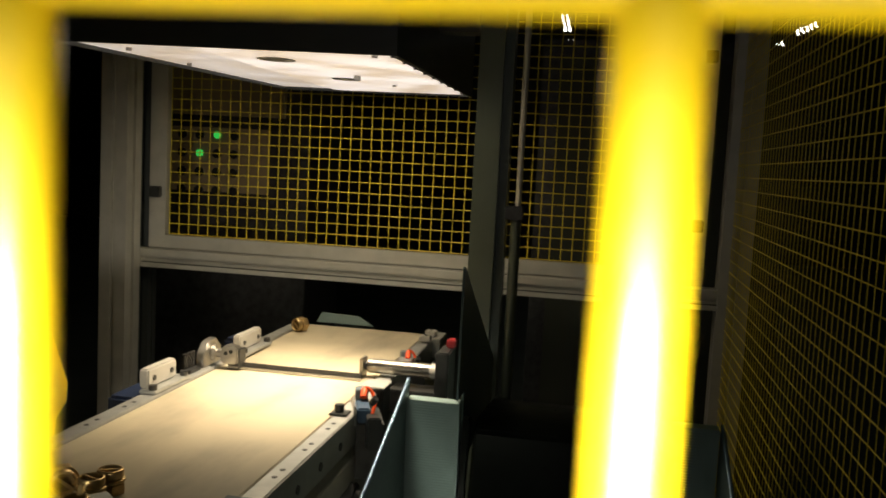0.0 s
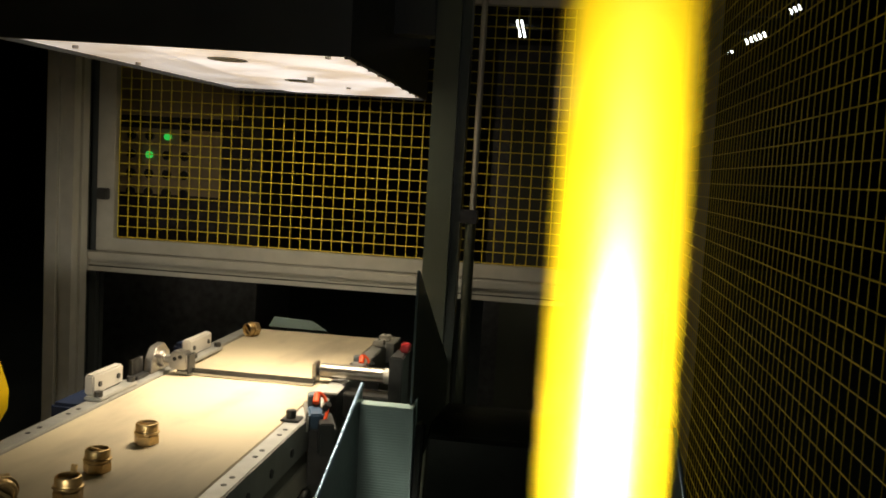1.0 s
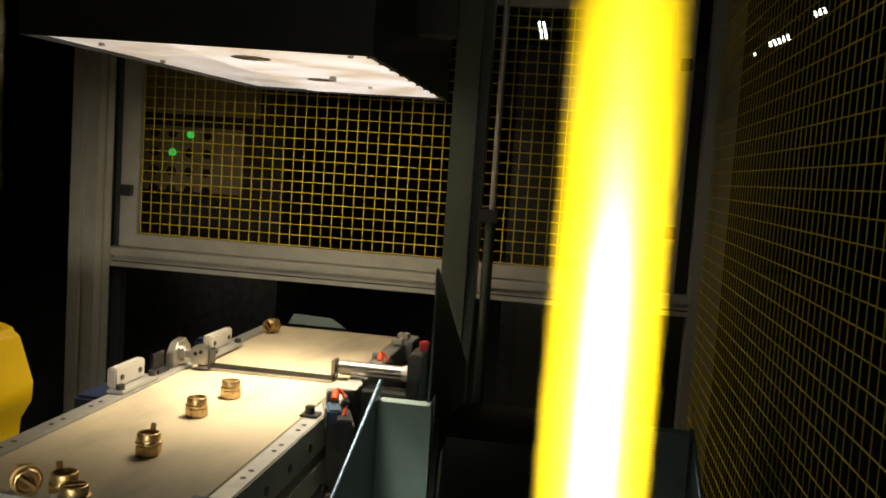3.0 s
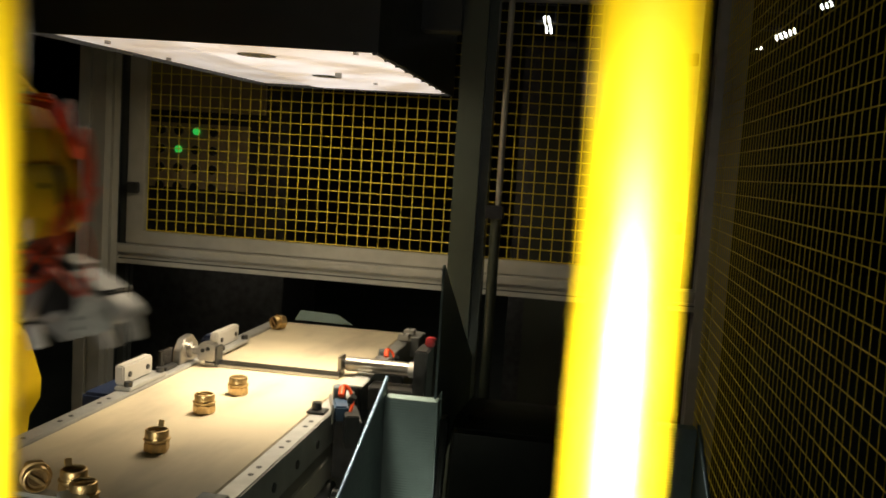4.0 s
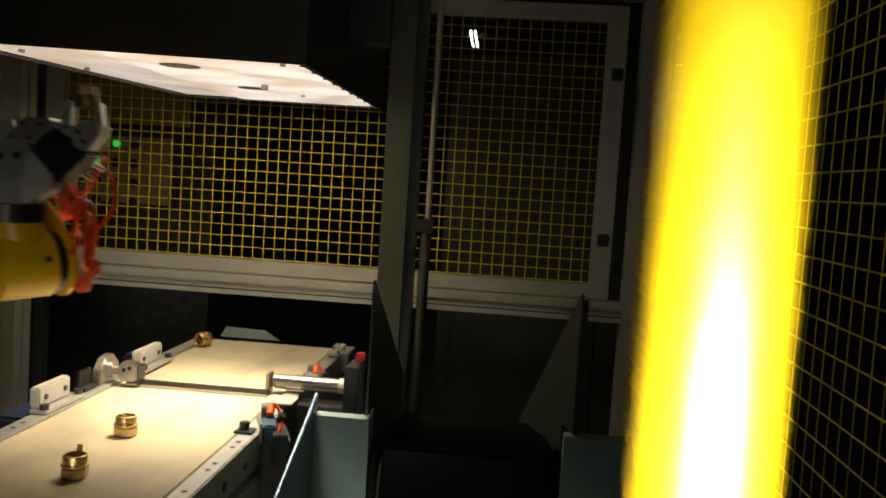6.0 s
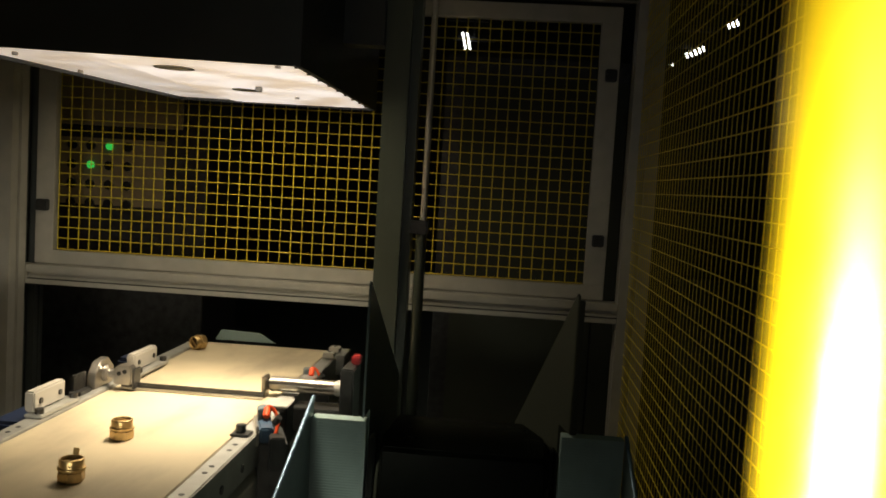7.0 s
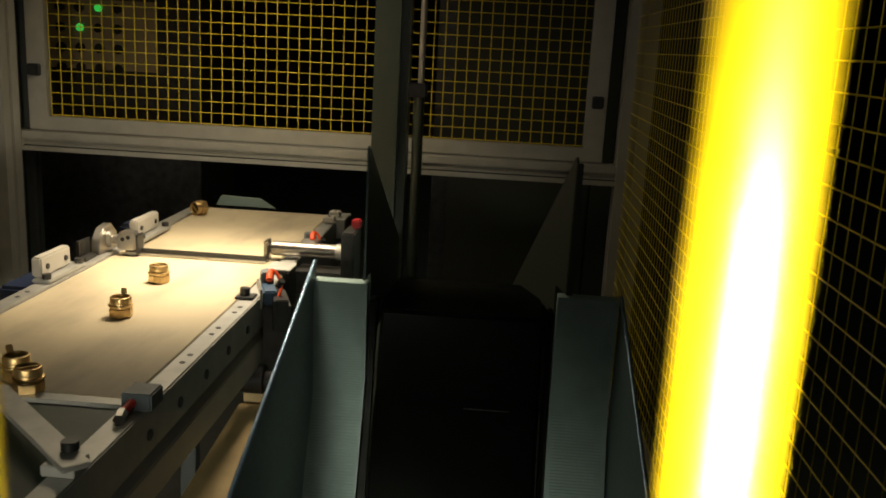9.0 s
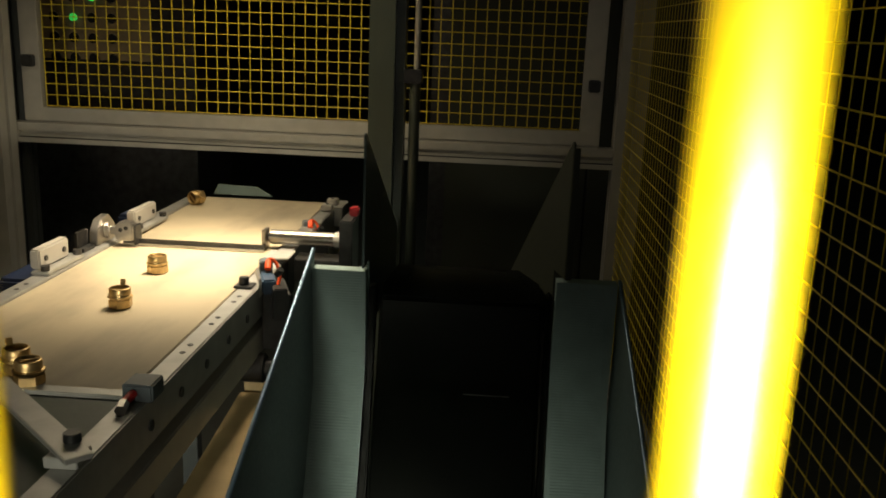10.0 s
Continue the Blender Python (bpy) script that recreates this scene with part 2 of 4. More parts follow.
def mesh_wires(bm, axis, at, u0, u1, z0, z1, pitch, r, upright=None):
    """Welded wires: uprights and rows, in a plane of constant x or y."""
    def p(u, z, o):
        return (u, at + o, z) if axis == "y" else (at + o, u, z)
    u = u0
    while u <= u1 + 1e-6:
        rod(bm, p(u, z0, 0), p(u, z1, 0), upright or r, seg=6, caps=False)
        u += pitch
    z = z0
    while z <= z1 + 1e-6:
        rod(bm, p(u0, z, -1.6 * r), p(u1, z, -1.6 * r), r, seg=6, caps=False)
        z += pitch


YB = 2.54


def back_fence():
    f = thing("back_guard_fence", "aluminium profile guard frame with yellow welded mesh", "fence")
    for x, y, w in ((-1.437, YB - 0.10, 0.084), (-1.418, YB + 0.018, 0.05), (0.345, YB - 0.02, 0.08)):
        bm = bmesh.new()
        extrusion(bm, "z", 0.0, 2.3, x, y, w, w)
        part("post", bm, M_HOOD if w < 0.06 else M_ALU, f)
    for z, h in ((0.902, 0.056), (1.80, 0.08)):
        bm = bmesh.new()
        extrusion(bm, "x", -1.392, 0.305, YB - 0.02, z, 0.06, h)
        part("rail", bm, M_ALU, f)
        bm = bmesh.new()
        extrusion(bm, "y", YB - 0.056, YB - 0.008, -1.424, z, 0.06, h)
        part("side_rail", bm, M_ALU, f)
    # raised lips along the lower rail, with dark slots between them
    for z0, z1 in ((0.8745, 0.8875), (0.9085, 0.9295)):
        boxes("rail_lip", M_ALU, f, (-1.392, 0.305, YB - 0.057, YB - 0.0505, z0, z1), bevel=0.0015)
    boxes("slot_cover", M_BLACK, f, (-1.392, 0.305, YB - 0.0535, YB - 0.0505, 0.8885, 0.8915), bevel=0.0)
    boxes("corner_plate", M_ALU, f, (-1.3945, -1.391, YB - 0.056, YB - 0.012, 0.876, 0.928), bevel=0.001)
    # the mesh panel's own frame
    for d in ((-1.392, 0.268, YB - 0.015, YB + 0.015, 0.932, 0.972), (-1.392, 0.268, YB - 0.015, YB + 0.015, 1.700, 1.745),
              (-1.392, -1.337, YB - 0.015, YB + 0.015, 0.972, 1.700), (0.212, 0.268, YB - 0.015, YB + 0.015, 0.972, 1.700)):
        boxes("panel_frame", M_ALU, f, d, bevel=0.002)
    bm = bmesh.new()
    mesh_wires(bm, "y", YB + 0.002, -1.331, 0.21, 0.976, 1.70, 0.0317, 0.0013)
    tagged(part("wire_mesh", bm, M_WIRE, f, "yellow welded wire mesh"), kind="stuff")
    for x, z in ((-1.364, 1.104), (0.241, 1.10), (0.245, 1.556)):
        boxes("clip", M_BLACK, f, (x - 0.016, x + 0.016, YB - 0.04, YB - 0.015, z - 0.017, z + 0.017), bevel=0.003)


def side_fence():
    f = thing("side_guard_fence", "yellow welded wire mesh guard along the cell", "fence")
    bm = bmesh.new()
    mesh_wires(bm, "x", 0.330, 0.25, 2.47, 0.35, 1.95, 0.0317, 0.0011, 0.0008)
    tagged(part("wire_mesh", bm, M_WIRE, f, "yellow welded wire mesh"), kind="stuff")
    bm = bmesh.new()
    extrusion(bm, "y", 0.2, 2.478, 0.345, 0.30, 0.06, 0.08)
    part("rail", bm, M_ALU, f)
    bm = bmesh.new()
    extrusion(bm, "y", 0.2, 2.478, 0.345, 2.0, 0.06, 0.08)
    part("rail", bm, M_ALU, f)
    bm = bmesh.new()
    extrusion(bm, "z", 0.0, 2.3, 0.345, 0.15, 0.08, 0.08)
    part("post", bm, M_ALU, f)


def near_mesh():
    f = thing("near_guard_mesh", "thick glossy yellow wire guard mesh", "fence")
    xr, pitch, r = 0.0027, 0.0424, 0.0029
    for k in range(-3, 4):
        rods("wire", M_NEARWIRE, f, ((xr + k * pitch, 0.0541, 1.10), (xr + k * pitch, 0.0541, 1.2480), r), seg=32)
    rods("top_wire", M_NEARWIRE, f, ((-0.16, 0.0541, 1.2462), (0.16, 0.0541, 1.2462), 0.0030), seg=32)
    rods("bottom_wire", M_NEARWIRE, f, ((-0.16, 0.0541, 1.10), (0.16, 0.0541, 1.10), 0.0034), seg=32)
    for x in (-0.165, 0.165):
        boxes("mesh_post", M_NEARWIRE, f, (x - 0.008, x + 0.008, 0.046, 0.062, 0.0, 1.250))


# ---- behind the fence ----
def behind():
    c = thing("switch_cabinet", "beige control cabinet with button panel and green lamps", "cabinet")
    boxes("body", M_DARKSTEEL, c, (-1.62, -1.02, 2.92, 3.3, 0.0, 1.9), bevel=0.004)
    boxes("upper_plate", M_PANEL, c, (-1.55, -1.105, 2.905, 2.918, 1.36, 1.62), bevel=0.002)
    boxes("button_panel", M_PANEL, c, (-1.52, -1.16, 2.905, 2.918, 1.095, 1.318), bevel=0.002)
    for r_ in range(4):
        for k in range(4):
            x, z = -1.475 + 0.064 * k, 1.292 - 0.064 * r_
            lit = (k, r_) in ((2, 0), (1, 1))
            b = rods("button", M_LED if lit else M_BLACK, c, ((x, 2.905, z), (x, 2.893, z), 0.012 if lit else 0.016), bevel=0.002)
            if lit:
                tagged(b, "lit green push button")
    d = thing("grey_cabinet", "plain grey steel cabinet door behind the mesh", "cabinet")
    boxes("door", M_DOOR, d, (-0.185, 0.275, 2.9, 2.92, 0.30, 1.585), bevel=0.003)
    boxes("side_door", M_DOOR, d, (0.279, 0.52, 2.9, 2.92, 0.30, 1.585), bevel=0.003)
    boxes("body", M_DARKSTEEL, d, (-0.24, 0.55, 2.922, 3.3, 0.0, 1.65), bevel=0.003)
    # far hall lights
    n = 0
    for vx, vz, count, ln in ((-0.060, 0.161, 2, 0.20), (-0.052, 0.1395, 2, 0.06), (0.231, 0.193, 3, 0.16), (0.193, 0.1615, 5, 0.16), (0.166, 0.1425, 3, 0.12)):
        y = 11.0
        l = thing("hall_light", "lit fluorescent tube light hanging far off in the hall", "ceiling light", "hall lights")
        x, z = vx * y, 1.23 + vz * y
        for k in range(count):
            if vx < 0:
                rods("tube", M_TUBE, l, ((x + 0.055 * k - 0.05, y, z + ln / 2), (x + 0.055 * k, y, z - ln / 2), 0.012), seg=8)
            else:
                xx, zz = x + (k - count / 2) * 0.048, z + (k - count / 2) * 0.022
                rods("tube", M_TUBE, l, ((xx - 0.02, y, zz + 0.03), (xx + 0.01, y, zz - 0.03), 0.013), seg=8)
        boxes("housing", M_DARKSTEEL, l, (x - 0.25, x + 0.25, y + 0.06, y + 0.12, z + 0.25, z + 0.3))
        rods("hanger", M_DARKSTEEL, l, ((x, y + 0.09, z + 0.3), (x, y + 0.09, 8.0), 0.01), seg=6)


def hood():
    h = thing("inspection_hood", "dark sheet metal light hood with a lit white underside", "hood")
    zb, zt, t, x1, y0, y1 = 1.424, 2.1, 0.006, -0.390, 1.56, 2.445
    plan = [Vector(p) for p in ((-1.025, 1.480), (-0.388, 1.558), (-0.390, 2.449), (-0.925, 2.413))]
    middle = sum(plan, Vector((0, 0))) / 4
    inner = [p + (middle - p).normalized() * 0.009 for p in plan]
    for k, name in enumerate(("front_panel", "side_panel", "back_panel", "side_panel")):
        a, b, c, d = plan[k], plan[(k + 1) % 4], inner[(k + 1) % 4], inner[k]
        bm = bmesh.new()
        prism(bm, [tuple(a), tuple(b), tuple(c), tuple(d)], zb - 0.004, zt, "z")
        part(name, bm, M_HOOD, h, bevel=0.001)
    for name, m, za, zc in (("top_panel", M_HOOD, zt - t, zt - 0.001), ("back_plate", M_PLATE_GLOW, zb + 0.004, zb + 0.010)):
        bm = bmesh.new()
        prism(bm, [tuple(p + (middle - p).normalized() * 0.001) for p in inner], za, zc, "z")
        part(name, bm, m, h, "white plate round the light, with a dim glow added" if m is M_PLATE_GLOW else "")
    bm = bmesh.new()
    o = []
    for cx, cy, a0 in ((-0.437, 1.606, -90), (-0.437, 2.38, 0), (-0.735, 2.38, 90), (-0.735, 1.570, 180)):
        o += [(cx + 0.04 * math.cos(radians(a0 + a)), cy + 0.04 * math.sin(radians(a0 + a))) for a in (0, 22, 45, 67, 90)]
    prism(bm, o, zb, zb + 0.0038, "z")
    part("diffuser", bm, M_DIFF, h, "lit white diffuser plate", bevel=0.0008)
    for x, y, r in ((-0.672, 1.706, 0.039), (-0.641, 2.078, 0.034)):
        bm = bmesh.new()
        lathe(bm, [(r, 0.001), (r, -0.0012), (r - 0.0035, -0.0012), (r - 0.0035, 0.001)], 36, pose(x, y, zb))
        port = part("lens_port", bm, M_SLATE, h, "dark ring round a lens opening")
        rods("lens", M_WHITE, port, ((x, y, zb + 0.001), (x, y, zb - 0.0006), r - 0.004), seg=36)
    boxes("switch", M_GRIP, h, (-0.592, -0.578, 1.98, 1.994, zb - 0.012, zb + 0.002))
    for x, y in ((-0.93, 1.60), (-0.93, 1.85), (-0.55, 2.2), (-0.44, 1.60)):
        rods("screw", M_STEEL, h, ((x, y, zb + 0.002), (x, y, zb - 0.004), 0.006), seg=10)
    for k in range(9):
        rods("edge_screw", M_DARKSTEEL, h, ((x1 - 0.016, y0 + 0.04 + 0.095 * k, zb + 0.004), (x1 - 0.016, y0 + 0.04 + 0.095 * k, zb - 0.003), 0.004), seg=8)
    boxes("edge_lip", M_HOOD, h, (x1 - 0.013, x1 - 0.009, y0 + 0.02, y1 - 0.02, zb - 0.003, zb + 0.0035))
    boxes("bracket", M_HOOD, h, (x1, -0.30, 1.93, 1.99, 1.52, 1.62))


def column():
    c = thing("support_column", "grey-green steel column carrying the hood, with a thin rod", "column")
    bm = bmesh.new()
    box(bm, -0.300, -0.222, 1.93, 2.01, 0.0, 2.2)
    part("post", bm, M_COLUMN, c, bevel=0.020, segs=4)
    rods("rod", M_ALU, c, ((-0.196, 1.95, 1.15), (-0.196, 1.95, 2.2), 0.007))
    rods("rod", M_COLUMN, c, ((-0.199, 1.955, 0.0), (-0.199, 1.955, 1.15), 0.012))
    boxes("clamp", M_DARKSTEEL, c, (-0.222, -0.184, 1.935, 1.97, 1.12, 1.15))


# ---- the conveyor ----
BX0, BX1, BZ = -0.755, -0.4315, 0.8


def conveyor():
    c = thing("belt_conveyor", "aluminium framed conveyor with a worn cream belt", "conveyor")
    bm = bmesh.new()
    box(bm, BX0 + 0.001, BX1 - 0.005, 0.972, 2.19, BZ - 0.006, BZ)
    part("belt", bm, M_BELT, c, "cream conveyor belt with oily smudges", bevel=0.0012)
    boxes("slider_bed", M_RAIL, c, (BX0 + 0.01, BX1 - 0.01, 0.99, 2.16, BZ - 0.03, BZ - 0.008))
    for x0, x1 in ((BX0 - 0.031, BX0), (BX1, BX1 + 0.031)):
        boxes("side_rail", M_RAIL, c, (x0, x1, 0.62, 2.20, BZ - 0.055, BZ + 0.004), bevel=0.002)
        boxes("lower_rail", M_ALU, c, (x0, x1, 0.62, 2.20, BZ - 0.12, BZ - 0.075), bevel=0.002)
    for x in (BX0 - 0.015, BX1 + 0.016):
        for y in (0.9, 1.10, 1.13, 1.22, 1.25, 1.33, 1.36):
            rods("rail_hole", M_BLACK, c, ((x, y, BZ), (x, y, BZ + 0.0046), 0.0042), seg=12)
    for y in (0.95, 1.05, 1.15, 1.25, 1.35):
        rods("slot_bolt", M_DARKSTEEL, c, ((BX1 + 0.03, y, BZ - 0.03), (BX1 + 0.033, y, BZ - 0.03), 0.007), seg=12)
    boxes("end_strip", M_RAIL, c, (BX0 + 0.06, BX1 - 0.002, 0.955, 0.975, BZ - 0.004, BZ + 0.002))
    for y in (0.70, 2.10):
        for x in (BX0 - 0.015, BX1 + 0.016):
            boxes("leg", M_HOOD, c, (x - 0.02, x + 0.02, y - 0.02, y + 0.02, 0.0, BZ - 0.12), bevel=0.003)
    boxes("far_end_plate", M_RAIL, c, (BX1 + 0.002, BX1 + 0.05, 2.10, 2.19, BZ - 0.04, BZ + 0.008))
    g = thing("feed_belt", "dark green infeed belt at the conveyor's near end", "conveyor belt")
    boxes("belt", M_GREENBELT, g, (BX0 + 0.001, BX1 - 0.001, 0.50, 0.952, BZ - 0.01, BZ - 0.003))
    boxes("slider_bed", M_RAIL, g, (BX0 + 0.001, BX1 - 0.001, 0.50, 0.952, BZ - 0.05, BZ - 0.011))
    # far deflector
    bm = bmesh.new()
    prism(bm, [(-0.73, 0.8065), (-0.575, 0.8065), (-0.615, 0.830), (-0.715, 0.833)], 2.195, 2.199)
    tagged(part("deflector_plate", bm, M_GALV, None, bevel=0.0008), "bent grey sheet deflector at the belt's far end", "plate")


def guides():
    for y0, y1, x in ((1.418, 1.522, -0.785), (1.760, 1.876, -0.761)):
        g = thing("side_guide", "white nylon side guide block bolted to the rail", "guide", "side guides")
        boxes("block", M_WHITE, g, (x - 0.009, x + 0.009, y0, y1, BZ + 0.0115, BZ + 0.0465), bevel=0.003)
        boxes("foot", M_RAIL, g, (x - 0.004, x + 0.028, y0 - 0.01, y1 + 0.02, BZ + 0.0045, BZ + 0.0112), bevel=0.002)
        for y in (y0 + 0.02, y1 - 0.02):
            rods("screw", M_DARKSTEEL, g, ((x + 0.009, y, BZ + 0.028), (x + 0.0115, y, BZ + 0.028), 0.005), seg=12)
        for y in (y0 - 0.0, y1 + 0.012):
            rods("bolt", M_DARKSTEEL, g, ((x + 0.018, y, BZ + 0.0112), (x + 0.018, y, BZ + 0.020), 0.0075), seg=12)
    # the bearing wheel and cross bar
    w = thing("gate_pivot", "steel bearing block carrying the cross bar's pivot", "bearing")
    bm = bmesh.new()
    octagon = [(1.620, 0.8045), (1.700, 0.8045), (1.703, 0.822), (1.700, 0.838), (1.676, 0.858), (1.642, 0.8545), (1.622, 0.834)]
    prism(bm, octagon, -0.785, -0.769, "x")
    part("bearing_block", bm, M_STEEL, w, bevel=0.0015)
    rods("hub", M_STEEL, w, ((-0.769, 1.664, 0.829), (-0.760, 1.664, 0.829), 0.017), bevel=0.002, seg=28)
    rods("shaft", M_STEEL, w, ((-0.760, 1.664, 0.829), (-0.742, 1.664, 0.829), 0.009))
    bm = bmesh.new()
    prism(bm, [(-0.745, 0.812), (-0.711, 0.812), (-0.708, 0.818), (-0.708, 0.842), (-0.713, 0.848), (-0.736, 0.850), (-0.745, 0.842)], 1.644, 1.672)
    part("cam", bm, M_STEEL, w, bevel=0.003)
    boxes("cam_cheek", M_DARKSTEEL, w, (-0.7075, -0.703, 1.644, 1.674, 0.8045, 0.844), bevel=0.001)
    # the cam's two holes, their dark put in as black discs
    for x, z in ((-0.733, 0.834), (-0.722, 0.838)):
        rods("pin", M_BLACK, w, ((x, 1.644, z), (x, 1.6425, z), 0.0042), seg=10)
    b = thing("cross_bar", "thin dark steel gate bar across the belt", "bar")
    boxes("blade", M_DARKSTEEL, b, (-0.735, -0.455, 1.660, 1.664, 0.803, 0.815), bevel=0.0008)
    boxes("lip", M_STEEL, b, (-0.735, -0.455, 1.656, 1.660, 0.801, 0.806), bevel=0.0006)
    boxes("end_plate", M_BARREL, b, (-0.462, -0.455, 1.668, 1.702, 0.802, 0.843), bevel=0.001)
    y = thing("pusher_cylinder", "round steel pneumatic cylinder reaching over the belt", "cylinder")
    rods("barrel", M_BARREL, y, ((-0.452, 1.70, 0.824), (-0.325, 1.70, 0.824), 0.0145), bevel=0.0015, seg=28)
    rods("collar", M_WHITE, y, ((-0.325, 1.70, 0.824), (-0.308, 1.70, 0.824), 0.0155), bevel=0.002, seg=28)
    rods("nose", M_DARKSTEEL, y, ((-0.462, 1.70, 0.824), (-0.452, 1.70, 0.824), 0.010))
    boxes("mount_plate", M_DARKSTEEL, y, (-0.308, -0.282, 1.655, 1.735, 0.66, 0.872), bevel=0.003)
    boxes("red_fitting", M_DARKRED, y, (-0.296, -0.278, 1.70, 1.725, 0.872, 0.890), bevel=0.003)
    boxes("bracket", M_DARKSTEEL, y, (-0.400, -0.308, 1.66, 1.72, 0.745, 0.79), bevel=0.002)


def sensors():
    for x, y, z in ((-0.396, 1.470, 0.806), (-0.405, 1.860, 0.794)):
        s = thing("photo_sensor", "blue photo sensor with an orange plug beside the belt", "sensor", "photo sensors", at=pose(x, y, z, 0, 0, 20))
        boxes("body", M_BLUE, s, (-0.014, 0.010, -0.030, 0.026, -0.022, 0.004), bevel=0.003)
        boxes("plate", M_STEEL, s, (-0.020, -0.016, -0.040, 0.036, -0.024, 0.010), bevel=0.001)
        boxes("terminal", M_BLACK, s, (0.002, 0.026, -0.060, -0.030, -0.06, -0.004), bevel=0.002)
        boxes("lens_block", M_SLATE, s, (-0.012, 0.010, 0.034, 0.062, -0.012, 0.020), bevel=0.002)
        rods("gland", M_BLACK, s, ((0.012, -0.02, 0.010), (0.018, -0.028, 0.022), 0.006), bevel=0.001)
        bm = bmesh.new()
        tube(bm, [(0.0, 0.02, 0.012), (0.004, 0.035, 0.024), (0.016, 0.038, 0.016), (0.022, 0.03, -0.006), (0.014, 0.02, -0.03)], 0.003)
        part("cable", bm, M_HOSE, s, "orange cable")
        rods("plug", M_HOSE, s, ((0, 0.018, 0.010), (0.003, 0.032, 0.022), 0.006), bevel=0.001)
        boxes("bracket", M_DARKSTEEL, s, (-0.014, 0.034, -0.03, 0.075, -0.12, -0.022), bevel=0.002)
    v = thing("valve_block", "dark grey valve block beside the pusher cylinder", "valve")
    boxes("body", M_DARKSTEEL, v, (-0.432, -0.388, 1.575, 1.630, 0.735, 0.811), bevel=0.002)
    boxes("lid", M_GRIP, v, (-0.434, -0.386, 1.573, 1.632, 0.811, 0.814), bevel=0.0008)
    rods("port", M_BLACK, v, ((-0.410, 1.575, 0.785), (-0.410, 1.568, 0.785), 0.006), seg=12)
    boxes("stem", M_DARKSTEEL, v, (-0.398, -0.388, 1.59, 1.615, 0.66, 0.735))
    b = thing("rail_bolt", "black socket head bolt on the side rail", "bolt")
    rods("head", M_BLACK, b, ((-0.424, 1.416, 0.808), (-0.424, 1.416, 0.821), 0.0085), bevel=0.001)
    boxes("washer_plate", M_DARKSTEEL, b, (-0.4375, -0.406, 1.398, 1.430, 0.8045, 0.8085))
    # the near sensor with its red plug
    s = thing("stop_sensor", "grey-blue sensor box with a red plug on the rail", "sensor")
    boxes("body", M_SLATE, s, (-0.427, -0.391, 0.935, 0.972, 0.8045, 0.826), bevel=0.002, label="grey-blue housing")
    rods("plug", M_RED, s, ((-0.413, 0.935, 0.816), (-0.416, 0.914, 0.812), 0.0052), bevel=0.001)
    rods("nut", M_STEEL, s, ((-0.416, 0.914, 0.812), (-0.413, 0.898, 0.810), 0.0070), seg=6)
    # the stop arm at the infeed
    a = thing("infeed_stop", "flat steel stop bar bolted across the infeed", "stop bar")
    bm = bmesh.new()
    q = pose(-0.42, 0.79, 0.82, 0, 0, 137)
    box(bm, -0.032, 0.215, -0.014, 0.014, -0.004, 0.002, q)
    part("bar", bm, M_RAIL, a, bevel=0.001)
    boxes("post", M_RAIL, a, (-0.436, -0.402, 0.772, 0.806, 0.8045, 0.816), bevel=0.001)
    rods("bolt", M_BLACK, a, ((-0.418, 0.798, 0.822), (-0.418, 0.798, 0.832), 0.009), bevel=0.001)


def under_conveyor():
    d = thing("drive_shaft", "dark steel drive coupling under the belt", "shaft")
    for x0, x1, r in ((-0.47, -0.43, 0.02), (-0.43, -0.39, 0.026), (-0.39, -0.345, 0.016)):
        rods("segment", M_DARKSTEEL, d, ((x0, 1.42, 0.66), (x1, 1.42, 0.66), r), bevel=0.002)
    boxes("hanger", M_DARKSTEEL, d, (-0.345, -0.335, 1.38, 1.46, 0.60, 0.745))
    b = thing("tan_channel", "tan painted steel channel sloping under the conveyor", "channel")
    bm = bmesh.new()
    box(bm, -0.046, 0.042, -0.62, 0.012, -0.05, 0.0, pose(-0.398, 1.44, 0.6, 0, 0, 3))
    part("channel", bm, M_TAN, b, bevel=0.003)
    boxes("end_block", M_TAN, b, (-0.44, -0.39, 1.46, 1.50, 0.56, 0.64), bevel=0.003)
    boxes("stand", M_DARKSTEEL, b, (-0.44, -0.40, 1.2, 1.24, 0.0, 0.56))
    m = thing("blue_motor_box", "dark blue drive box beside the conveyor", "motor")
    boxes("body", M_NAVY, m, (-0.87, -0.80, 1.44, 1.56, 0.73, 0.785), bevel=0.006)
    boxes("stand", M_DARKSTEEL, m, (-0.88, -0.82, 1.45, 1.53, 0.0, 0.73))


